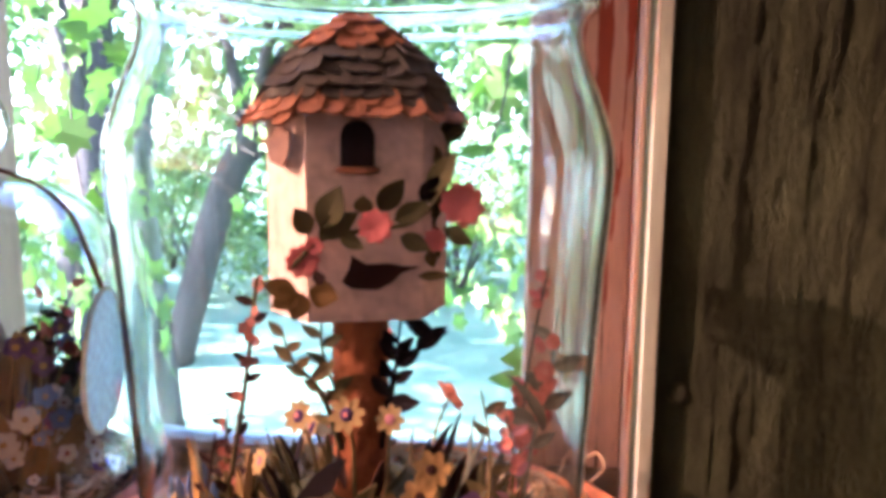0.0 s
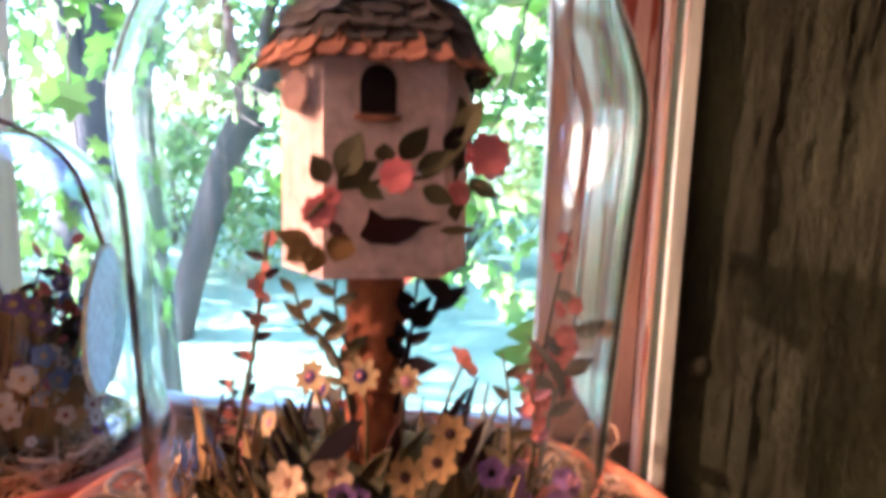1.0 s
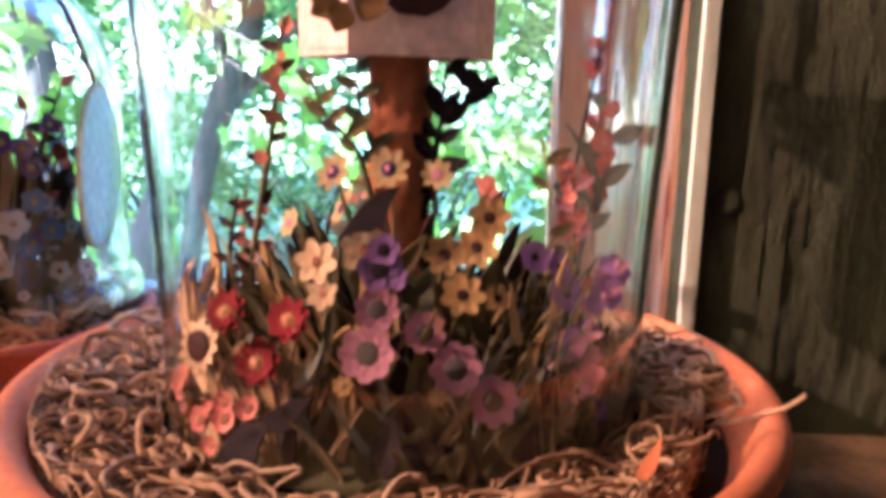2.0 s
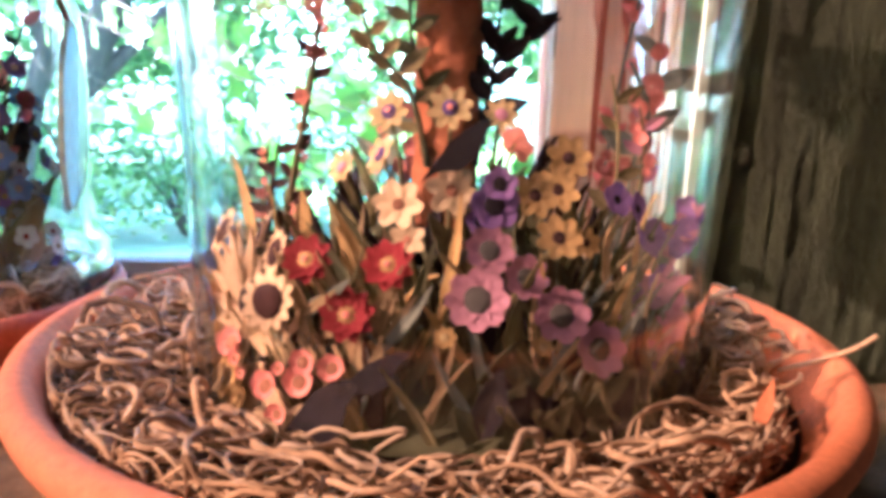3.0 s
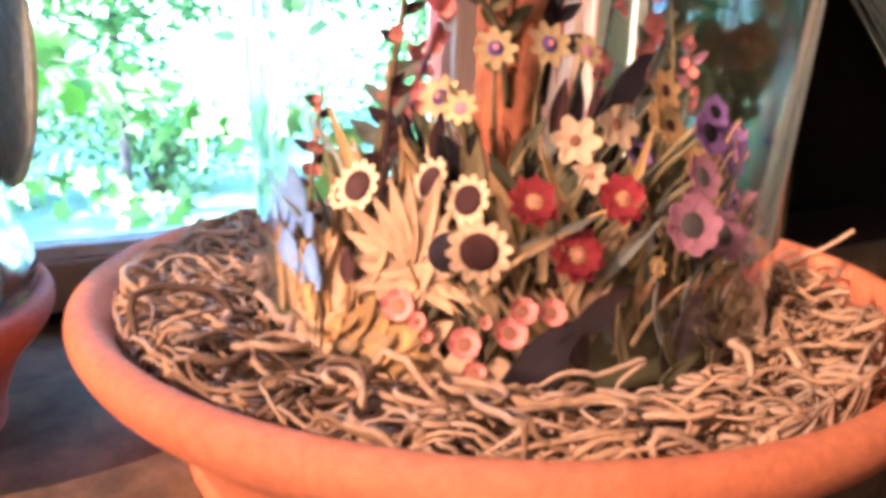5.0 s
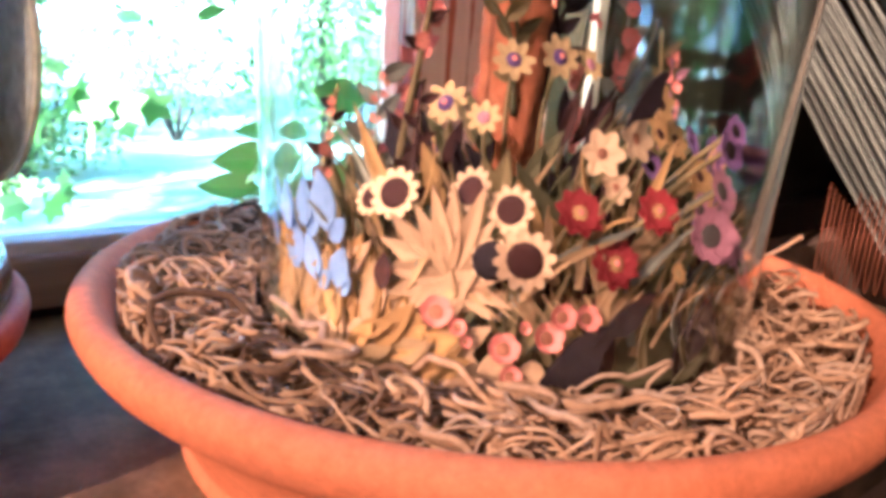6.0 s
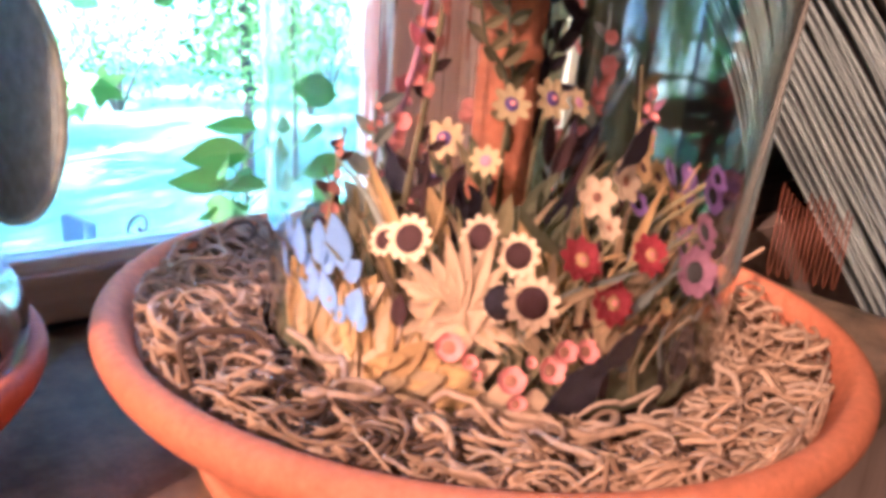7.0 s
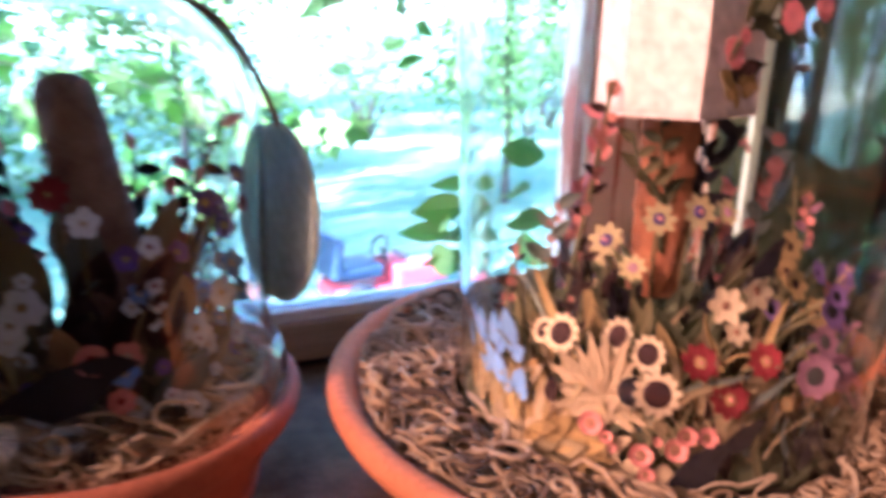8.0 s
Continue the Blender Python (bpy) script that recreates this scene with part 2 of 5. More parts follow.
def lathe(name, prof, mat, seg=96, wobble=0.0, smooth=True):
    """A surface of revolution round z; prof is a list of (radius, height)."""
    vs, fs = [], []
    n = len(prof)
    for i in range(seg):
        a = 2 * math.pi * i / seg
        k = 1 + wobble * (math.sin(3 * a + 1) + 0.6 * math.sin(5 * a))
        for r, z in prof:
            vs.append((r * k * math.cos(a), r * k * math.sin(a), z))
    for i in range(seg):
        j = (i + 1) % seg
        for k in range(n - 1):
            fs.append((i * n + k, j * n + k, j * n + k + 1, i * n + k + 1))
    me = mesh_of(name, vs, fs, mat, smooth)
    bm = bmesh.new()
    bm.from_mesh(me)
    bmesh.ops.remove_doubles(bm, verts=bm.verts, dist=1e-6)
    bmesh.ops.recalc_face_normals(bm, faces=bm.faces)
    bm.to_mesh(me)
    bm.free()
    if smooth:
        me.polygons.foreach_set("use_smooth", [True] * len(me.polygons))
    return me


def smooth_profile(pts, per=6):
    """Catmull-Rom through the profile's points."""
    out = []
    for i in range(len(pts) - 1):
        p0, p1, p2, p3 = pts[max(i - 1, 0)], pts[i], pts[i + 1], pts[min(i + 2, len(pts) - 1)]
        for k in range(per):
            t = k / per
            out.append(tuple(0.5 * (2 * b + (c - a) * t + (2 * a - 5 * b + 4 * c - d) * t * t + (3 * b - a - 3 * c + d) * t ** 3)
                             for a, b, c, d in zip(p0, p1, p2, p3)))
    out.append(tuple(pts[-1]))
    return out


def tube_geo(pts, radii, sides, vs, fs):
    """Adds a tube along pts to the lists vs and fs."""
    base = len(vs)
    pts = [Vector(p) for p in pts]
    n = len(pts)
    up = Vector((0.3, 0.2, 1)).normalized()
    for i, p in enumerate(pts):
        d = (pts[min(i + 1, n - 1)] - pts[max(i - 1, 0)]).normalized()
        u = d.cross(up)
        if u.length < 1e-3:
            u = d.cross(Vector((1, 0, 0)))
        u.normalize()
        w = d.cross(u)
        r = radii[i] if isinstance(radii, (list, tuple)) else radii
        for k in range(sides):
            a = 2 * math.pi * k / sides
            vs.append(p + (u * math.cos(a) + w * math.sin(a)) * r)
    for i in range(n - 1):
        for k in range(sides):
            k2 = (k + 1) % sides
            fs.append((base + i * sides + k, base + i * sides + k2, base + (i + 1) * sides + k2, base + (i + 1) * sides + k))
    fs.append(tuple(base + k for k in range(sides))[::-1])
    fs.append(tuple(base + (n - 1) * sides + k for k in range(sides)))


def tube_me(name, pts, radii, mat, sides=8):
    vs, fs = [], []
    tube_geo(pts, radii, sides, vs, fs)
    return mesh_of(name, vs, fs, mat, True)


def blade_geo(vs, fs, m, length, width, shape, bend=0.0, cup=0.0, thick=0.00025, steps=6):
    """A thin leaf or petal along +x from the origin of m, with thickness; shape(u) is its half-width from 0 to 1."""
    base = len(vs)
    for side in (1, -1):
        for i in range(steps + 1):
            u = i / steps
            w = width * shape(u)
            x = length * u * (1 - 0.12 * abs(bend) * u)
            z = bend * length * u * u
            for v in (-1, 0, 1):
                vs.append(m @ Vector((x, v * w, z + cup * width * (abs(v) - 0.4) * math.sin(math.pi * min(1, u + 0.15)) + side * thick)))
    row = 3
    half = (steps + 1) * row
    for i in range(steps):
        for k in range(2):
            a = base + i * row + k
            fs.append((a, a + row, a + row + 1, a + 1))
            b = a + half
            fs.append((b, b + 1, b + row + 1, b + row))
        for k in (0, 2):
            a = base + i * row + k
            q = (a, a + half, a + half + row, a + row)
            fs.append(q if k == 0 else q[::-1])
    for i in (0, steps):
        for k in range(2):
            a = base + i * row + k
            q = (a, a + 1, a + 1 + half, a + half)
            fs.append(q if i == 0 else q[::-1])


def petal_round(u):
    return 0.25 + 0.75 * math.sin(math.pi * min(1, 0.12 + 0.80 * u)) if u < 0.98 else 0.35


def petal_point(u):
    return max(0.03, math.sin(math.pi * (0.08 + 0.92 * u)) ** 0.8)


def leaf_shape(u):
    return max(0.04, math.sin(math.pi * u ** 0.8) ** 0.9)


def grass_shape(u):
    return max(0.05, (1 - u) ** 0.6 * (0.6 + 0.4 * math.sin(math.pi * u)))


def flower_me(name, petals, mat, shape, width, bend=0.15, cup=0.3, layers=1, jitter=0.06):
    """A flat flower of radius 1 that faces +z."""
    vs, fs = [], []
    for layer in range(layers):
        for i in range(petals):
            a = 2 * math.pi * (i + 0.5 * layer) / petals + random.uniform(-jitter, jitter)
            k = 1.0 - 0.22 * layer
            m = Matrix.Rotation(a, 4, "Z") @ Matrix.Translation((0.10, 0, 0.03 + 0.07 * layer + 0.012 * (i % 2)))
            blade_geo(vs, fs, m, 0.9 * k, width, shape, bend + 0.12 * layer + random.uniform(-0.06, 0.06), cup, 0.02, 5)
    return mesh_of(name, vs, fs, mat, False)


def dome_me(name, r, h, mat, seg=14, bumpy=0.0):
    prof = [(r, 0.0), (r * 0.97, h * 0.4), (r * 0.75, h * 0.8), (r * 0.4, h * 0.97), (0.0001, h)]
    return lathe(name, [(0.0001, -0.01)] + prof, mat, seg, bumpy)


def facing(pos, normal, scale=1.0, spin=0.0):
    """A pose at pos whose z axis is along normal."""
    q = Vector(normal).to_track_quat("Z", "Y").to_matrix().to_4x4()
    return Matrix.Translation(pos) @ q @ Matrix.Rotation(spin, 4, "Z") @ Matrix.Scale(scale, 4)


# ---- the setting ----
def slab(name, dims, mat, label, category="", bev=0.0, cat_kind="structure"):
    return tagged(new(name, box_me(name, dims, mat, bev)), label, category, "", cat_kind)


slab("shelf", (-1.2, 0.226, -0.068, 0.1415, -0.03, 0.0), M_SHELF, "dark worn painted window shelf", "shelf", 0.002)
# solid strip whose black colour stands for the shaded gap
slab("sash_gap", (-0.80, 0.0955, 0.1265, 0.1405, 0.0003, 0.0058), M_DEEP_SHADE, "near-black strip painted as the shade under the window sash", "trim")
sash = slab("window_sash", (-0.80, 0.096, 0.118, 0.142, 0.006, 0.024), M_SASH, "weathered brown wooden bottom rail of the window", "window frame", 0.0015)
part("glazing_bead", box_me("glazing_bead", (-0.80, 0.055, 0.121, 0.137, 0.024, 0.029), M_SILL_WHITE, 0.001), sash, "chalky white glazing bead")
stile = slab("window_stile", (0.054, 0.0955, 0.119, 0.145, 0.024, 0.62), M_PEEL, "window stile with peeling pink paint over red primer", "window frame", 0.0015)
slab("window_jamb", (0.096, 0.110, 0.0625, 0.16, 0.0, 0.62), M_JAMB, "window jamb with flaking ochre paint", "window frame", 0.001)
for k, (y0, y1) in enumerate(((0.0625, 0.074), (0.088, 0.100))):
    part("bead", box_me("bead", (0.0915 + 0.001 * k, 0.0958, y0, y1, 0.002, 0.61), M_POST if k == 0 else M_JAMB, 0.0012), stile)
strip = slab("corner_strip", (0.0900, 0.0957, 0.050, 0.0535, 0.0, 0.9), M_STRIP, "narrow chipped white painted corner strip", "trim", 0.0008)
part("backing_strip", box_me("backing_strip", (0.0905, 0.0957, 0.0536, 0.062, 0.0, 0.9), M_POST, 0.0005), strip, "olive painted backing strip")


def rough_board(name, x0, x1, y0, y1, z0, z1, amount, label):
    """A thick board whose front face is uneven with the grain."""
    nx, nz = 64, 240
    vs, fs = [], []
    for j in range(nz + 1):
        for i in range(nx + 1):
            x, z = x0 + (x1 - x0) * i / nx, z0 + (z1 - z0) * j / nz
            h = noise.fractal(Vector((x * 55, 0, z * 9)), 0.8, 2.0, 4) * amount
            groove = noise.noise(Vector((x * 300, 3.0, z * 22)))
            flake = noise.noise(Vector((x * 230, 8.0, z * 120)))
            h += 0.0013 * max(0.0, groove - 0.2) * (1.0 + flake) + 0.00035 * flake
            vs.append((x, y0 + (h if 0 < i < nx else 0), z))
    for j in range(nz):
        for i in range(nx):
            a = j * (nx + 1) + i
            fs.append((a, a + 1, a + nx + 2, a + nx + 1))
    b = len(vs)
    vs += [(x0, y0, z0), (x1, y0, z0), (x1, y0, z1), (x0, y0, z1), (x0, y1, z0), (x1, y1, z0), (x1, y1, z1), (x0, y1, z1)]
    fs += [(b, b + 3, b + 7, b + 4), (b + 1, b + 5, b + 6, b + 2), (b + 4, b + 7, b + 6, b + 5), (b + 3, b + 2, b + 6, b + 7), (b, b + 4, b + 5, b + 1)]
    return tagged(new(name, mesh_of(name, vs, fs, M_POST)), label, "wall", "", "structure")


wall_post = rough_board("wall_post", 0.0965, 0.196, 0.054, 0.164, 0.0, 0.9, 0.0016, "rough olive brown painted wooden wall post with a nail head")
part("nail_head", lathe("nail_head", [(0.0001, 0.0012), (0.0025, 0.0011), (0.0042, 0.0004), (0.0045, -0.0008), (0.002, -0.002), (0.002, -0.008)], M_POST, 20), wall_post, "painted round nail head",
     facing((0.1045, 0.0535, 0.0835), (0, -1, 0)))
# out-of-view blocker that sets the shadow edge on shelf and saucer rim
slab("side_board", (-0.56, -0.50, -0.078, 0.1175, 0.0, 0.62), M_MULLION, "unseen tall board added to keep sun off the back of the shelf", "board", 0.002)
# the shed round the shelf
slab("mullion", (-0.262, -0.221, 0.1425, 0.175, 0.0, 0.62), M_MULLION, "brown varnished wooden window mullion", "window frame", 0.002)
slab("wall_below_window", (-1.6, 1.70, 0.119, 0.20, -1.6, -0.0305), M_ROOM, "dark boarded wall below the window", "wall")
slab("wall_above_window", (-1.6, 0.0964, 0.10, 0.20, 0.6205, 1.6), M_ROOM, "dark boarded wall above the window", "wall")
slab("wall_left_of_window", (-1.6, -0.802, 0.10, 0.20, -0.03, 0.62), M_ROOM, "dark boarded wall beside the window", "wall")
# alcove back, floor and right wall carry their shade as colour
slab("alcove_back", (0.098, 1.66, 0.165, 0.20, -0.03, 1.6), M_DEEP_SHADE, "alcove back painted near black for shade", "wall")
slab("alcove_floor", (0.1965, 1.66, 0.1420, 0.1645, -0.0295, -0.002), M_DEEP_SHADE, "alcove floor painted near black for shade", "floor")
slab("wall_right", (1.66, 1.72, -2.2, 0.20, -0.85, 1.6), M_DEEP_SHADE, "boarded side wall painted near black for shade", "wall")
# unseen back wall, its opening added to fill the shelf from behind the camera
bm = bmesh.new()
box_bm(bm, -1.65, -1.35, -2.26, -2.2, -0.85, 1.6)
box_bm(bm, -0.55, 1.72, -2.26, -2.2, -0.85, 1.6)
box_bm(bm, -1.3495, -0.5505, -2.26, -2.2, -0.85, 0.45)
box_bm(bm, -1.3495, -0.5505, -2.26, -2.2, 1.25, 1.6)
tagged(new("wall_back", of_bm("wall_back", bm, M_ROOM)), "unseen brown back wall with an opening added for fill light", "wall", "", "structure")
# added pane that weakens and warms the fill from behind
slab("dusty_back_pane", (-1.3495, -0.5505, -2.235, -2.230, 0.4505, 1.2495), M_LIGHT_FILTER, "unseen amber pane added to dim and warm the light", "window")
slab("floor", (-1.65, 1.72, -2.26, 0.1175, -0.90, -0.8505), M_ROOM, "dark shed floor", "floor")
slab("ceiling", (-1.70, 1.75, -2.3, 0.24, 1.601, 1.66), M_ROOM, "dark board ceiling", "ceiling")
# unseen left wall, its opening placed to let the sun reach the shelf
bm = bmesh.new()
box_bm(bm, -1.65, -1.601, -2.2, -1.5, -0.85, 1.6)
box_bm(bm, -1.65, -1.601, -0.05, 0.0995, -0.85, 1.6)
box_bm(bm, -1.65, -1.601, -1.4995, -0.0505, -0.85, 0.1)
box_bm(bm, -1.65, -1.601, -1.4995, -0.0505, 1.5, 1.6)
tagged(new("wall_side_with_window", of_bm("wall_side_with_window", bm, M_ROOM)), "unseen boarded wall with an opening added for the sun", "wall", "", "structure")
# added pane that cuts indoor sun to about a fifth
slab("dusty_window_pane", (-1.635, -1.630, -1.4995, -0.0505, 0.1, 1.5), M_LIGHT_FILTER, "unseen amber pane added to dim and warm the light", "window")
pane = slab("window_pane", (-0.80, 0.054, 0.1285, 0.1305, 0.029, 0.62), M_PANE, "clear glass window pane", "window")
pane.visible_shadow = False

# ---- garden outside ----
vs, fs = [], []
rings = [0.25, 1.0, 2.5, 5, 9, 16, 40, 200, 2000]
for r in rings:
    for k in range(48):
        a = 2 * math.pi * k / 48
        x, y = r * math.cos(a), 0.3 + r * math.sin(a)
        z = -1.55 + (0.03 * noise.noise(Vector((x * 0.7, y * 0.7, 0))) if 1 < r < 30 else 0) - (0.06 if r < 4 and y < 0.3 else 0)
        vs.append((x, y, z))
for i in range(len(rings) - 1):
    for k in range(48):
        j = (k + 1) % 48
        fs.append((i * 48 + k, (i + 1) * 48 + k, (i + 1) * 48 + j, i * 48 + j))
fs.append(tuple(range(47, -1, -1)))
tagged(new("ground", mesh_of("ground", vs, fs, M_GRASS, True)), "mown lawn with sun dapples painted as pale patches", "lawn", "", "structure")


def leaf_cloud(clumps, count, size, spread_flat=0.8):
    """Many small folded leaves scattered in the clumps (x, y, z, radius)."""
    vs, fs = [], []
    tot = sum(c[3] ** 2 for c in clumps)
    for cx, cy, cz, r in clumps:
        for _ in range(int(count * r * r / tot)):
            d = Vector((random.gauss(0, 1), random.gauss(0, 1), random.gauss(0, spread_flat)))
            p = Vector((cx, cy, cz)) + d.normalized() * r * random.uniform(0.45, 1.08)
            s = size * random.uniform(0.6, 1.3)
            m = Matrix.Translation(p) @ Euler((random.uniform(-1, 1), random.uniform(-1, 1), random.uniform(0, 6.28))).to_matrix().to_4x4()
            b = len(vs)
            for q in ((0, 0, 0), (0.5, 0.32, 0.08), (1.1, 0, -0.1), (0.5, -0.32, 0.08)):
                vs.append(m @ (Vector(q) * s))
            fs += [(b, b + 1, b + 2), (b, b + 2, b + 3)]
    return vs, fs


def tree(name, base, top, r, crown, leaves, size, label):
    t = thing(name, base, label, "tree")
    b, e = Vector(base), Vector(top)
    vs, fs = [], []
    n = 9
    pts = [Vector((0, 0, -0.05)).lerp(e - b, i / n) + Vector((0.08 * math.sin(i * 1.3), 0.06 * math.cos(i * 1.7), 0)) * (i / n) for i in range(n + 1)]
    tube_geo(pts, [r * (1.25 if i == 0 else 1 - 0.55 * i / n) for i in range(n + 1)], 12, vs, fs)
    for cx, cy, cz, cr in crown:
        o = pts[random.randint(n // 2, n)]
        g = Vector((cx, cy, cz)) - b
        mid = o.lerp(g, 0.5) + Vector((0, 0, 0.2))
        tube_geo([o, o.lerp(mid, 0.5), mid, mid.lerp(g, 0.6), g], [r * 0.4, r * 0.32, r * 0.24, r * 0.16, r * 0.08], 7, vs, fs)
    part("trunk", mesh_of("trunk", vs, fs, M_BARK, True), t)
    vs, fs = leaf_cloud([(c[0] - b.x, c[1] - b.y, c[2] - b.z, c[3]) for c in crown], leaves, size)
    part("crown", mesh_of("crown", vs, fs, M_FOLIAGE), t)
    return t


tree("tree", (-1.75, 3.2, -1.58), (-2.0, 3.4, 1.9), 0.16,
     [(-2.3, 3.3, 1.9, 0.8), (-1.2, 3.6, 1.8, 0.7), (-1.9, 2.8, 1.35, 0.45), (-0.6, 3.9, 1.75, 0.7), (-2.6, 3.6, 0.9, 0.4), (-1.0, 3.3, 1.15, 0.35)], 5200, 0.085, "large garden tree with a leaning grey trunk")
tree("tree", (-2.6, 5.1, -1.58), (-1.3, 5.6, 1.6), 0.17,
     [(-1.4, 5.4, 1.7, 0.9), (-0.5, 5.8, 1.5, 0.8), (-2.4, 5.6, 1.5, 0.7), (0.3, 6.0, 1.9, 0.9), (-1.1, 5.2, 0.8, 0.4)], 5200, 0.10, "leaning garden tree behind the lawn")
tree("tree", (3.4, 6.4, -1.58), (3.5, 6.6, 2.2), 0.06,
     [(3.05, 5.9, -0.35, 0.5), (3.2, 5.9, 0.25, 0.6), (3.4, 6.0, 0.9, 0.6), (2.8, 6.2, 1.4, 0.9), (3.9, 6.3, 1.2, 1.0), (3.3, 6.8, 2.2, 1.1), (2.2, 6.6, 0.8, 0.7), (4.6, 6.0, 0.8, 0.8)], 7200, 0.10, "leafy tree across the lawn")
tree("tree", (0.9, 7.4, -1.58), (0.9, 7.4, 2.0), 0.055,
     [(0.85, 6.8, -0.3, 0.5), (0.8, 6.9, 0.3, 0.5), (0.6, 7.2, 1.3, 0.9), (1.5, 7.3, 1.0, 0.8), (0.9, 7.6, 2.1, 1.1), (0.1, 7.1, 0.6, 0.6)], 6000, 0.10, "slim leafy tree at the back of the lawn")

# added outside every view, only to cast shade on the left lawn
tree("tree", (-6.3, 4.0, -1.58), (-6.1, 4.2, 2.6), 0.15,
     [(-5.6, 2.6, 1.0, 0.7), (-5.4, 3.5, 1.7, 0.8), (-5.3, 4.5, 1.2, 0.8), (-5.6, 5.4, 1.6, 0.8), (-5.4, 4.0, 2.5, 0.9), (-6.0, 6.2, 1.0, 0.7), (-6.4, 3.2, 2.4, 0.9), (-5.2, 5.2, 0.6, 0.5)], 9000, 0.10, "unseen tree added to shade the lawn")


def bush(base, r, leaves, label):
    t = thing("bush", base, label, "bush", "bushes round the lawn")
    vs, fs = [], []
    for k in range(7):
        a = k * 0.9
        tube_geo([(0, 0, -0.05), (0.2 * r * math.cos(a), 0.2 * r * math.sin(a), 0.4 * r), (0.6 * r * math.cos(a), 0.6 * r * math.sin(a), 1.0 * r)], [0.03, 0.02, 0.008], 6, vs, fs)
    part("stems", mesh_of("stems", vs, fs, M_BARK, True), t)
    cl = [(random.uniform(-0.7, 0.7) * r, random.uniform(-0.5, 0.5) * r, random.uniform(0.25, 1.1) * r, random.uniform(0.35, 0.6) * r) for _ in range(9)]
    vs, fs = leaf_cloud(cl, leaves, 0.09)
    part("foliage", mesh_of("foliage", vs, fs, M_FOLIAGE), t)


for bx, by, br in ((-4.6, 6.2, 1.1), (-3.2, 7.4, 1.2), (-1.8, 7.8, 1.1), (-0.3, 8.2, 1.2), (1.4, 8.6, 1.1), (3.8, 10.8, 1.3), (6.0, 10.2, 1.4), (8.2, 8.8, 1.4), (9.8, 6.4, 1.4), (-5.6, 4.4, 1.2), (7.2, 11.4, 1.6), (-4.4, 9.0, 1.7)):
    bush((bx, by, -1.56), br, 2000, "dense sunlit garden bush")

far = leaf_cloud([(14 * math.sin(radians(a)), 14 * math.cos(radians(a)), random.uniform(0.2, 6.0), random.uniform(1.2, 2.3)) for a in range(-70, 92, 4) for _ in range(2)], 20000, 0.34)
tagged(new("distant_woods", mesh_of("distant_woods", *far, M_FOLIAGE)), "green woods behind the garden", "woods", "", "stuff")


def lobed_leaf(size, lobes=5):
    """A maple-like leaf in the xy plane, stalk at the origin, with a fold and thickness."""
    ring = []
    for i in range(lobes * 4 + 1):
        a = math.pi * (-0.86 + 1.72 * i / (lobes * 4))
        k = (1.0, 0.70, 0.56, 0.74)[i % 4]
        k *= 0.75 + 0.35 * math.cos(a * 0.5)
        ring.append((size * (0.35 + k * math.cos(a) * 0.75), size * k * math.sin(a) * 0.8))
    ring.append((0.0, 0.0))
    n = len(ring)
    vs = [(size * 0.35, 0, 0.0004)] + [(x, y, -0.12 * abs(y) + 0.0004) for x, y in ring]
    vs += [(size * 0.35, 0, -0.0004)] + [(x, y, -0.12 * abs(y) - 0.0004) for x, y in ring]
    fs = []
    for i in range(n):
        j = (i + 1) % n
        fs += [(0, 1 + i, 1 + j), (n + 1, n + 2 + j, n + 2 + i), (1 + i, n + 2 + i, n + 2 + j, 1 + j)]
    return vs, fs


def oval_leaf(size):
    vs, fs = [], []
    blade_geo(vs, fs, Matrix.Identity(4), size, size * 0.26, leaf_shape, -0.15, 0.25, 0.0004, 7)
    return vs, fs


LEAF_LOBED = mesh_of("leaf", *lobed_leaf(1.0), M_VINE)
LEAF_OVAL = mesh_of("leaf", *oval_leaf(1.0), M_VINE)


def spray(name, pts, leaf, size, count, label, seed, rad=0.0025):
    """A twig with its leaves, close outside the window."""
    rnd = random.Random(seed)
    t = thing(name, pts[0], label, "branch", "branches outside the window")
    o = Vector(pts[0])
    loc = smooth_profile([tuple(Vector(p) - o) for p in pts], 5)
    part("twig", tube_me("twig", loc, [rad * (1 - 0.8 * i / len(loc)) for i in range(len(loc))], M_STEMWOOD, 6), t)
    for k in range(count):
        p = Vector(loc[int((0.12 + 0.88 * k / count) * (len(loc) - 1))])
        e = Euler((rnd.uniform(-1.9, -0.7), rnd.uniform(-0.5, 0.5), rnd.uniform(0, 6.28)))
        q = p + Vector((rnd.uniform(-1, 1), rnd.uniform(-0.6, 0.6), rnd.uniform(-1.0, 0.5))) * size * 1.3
        part("leaf", leaf, t, m=Matrix.Translation(q) @ e.to_matrix().to_4x4() @ Matrix.Scale(size * rnd.uniform(0.7, 1.2), 4))


spray("vine_branch", [(-0.34, 0.62, 0.75), (-0.38, 0.60, 0.42), (-0.42, 0.58, 0.24), (-0.40, 0.57, 0.05), (-0.36, 0.56, -0.10)], LEAF_LOBED, 0.029, 56, "hanging vine with bright lobed green leaves", 3)
spray("vine_branch", [(-0.62, 0.85, 0.70), (-0.60, 0.84, 0.36), (-0.63, 0.83, 0.12), (-0.58, 0.82, -0.1)], LEAF_LOBED, 0.029, 50, "hanging vine with bright lobed green leaves", 5)
spray("vine_branch", [(0.30, 0.95, 0.62), (0.16, 0.90, 0.40), (0.06, 0.84, 0.26), (0.0, 0.80, 0.16)], LEAF_LOBED, 0.046, 30, "hanging vine with bright lobed green leaves", 8)
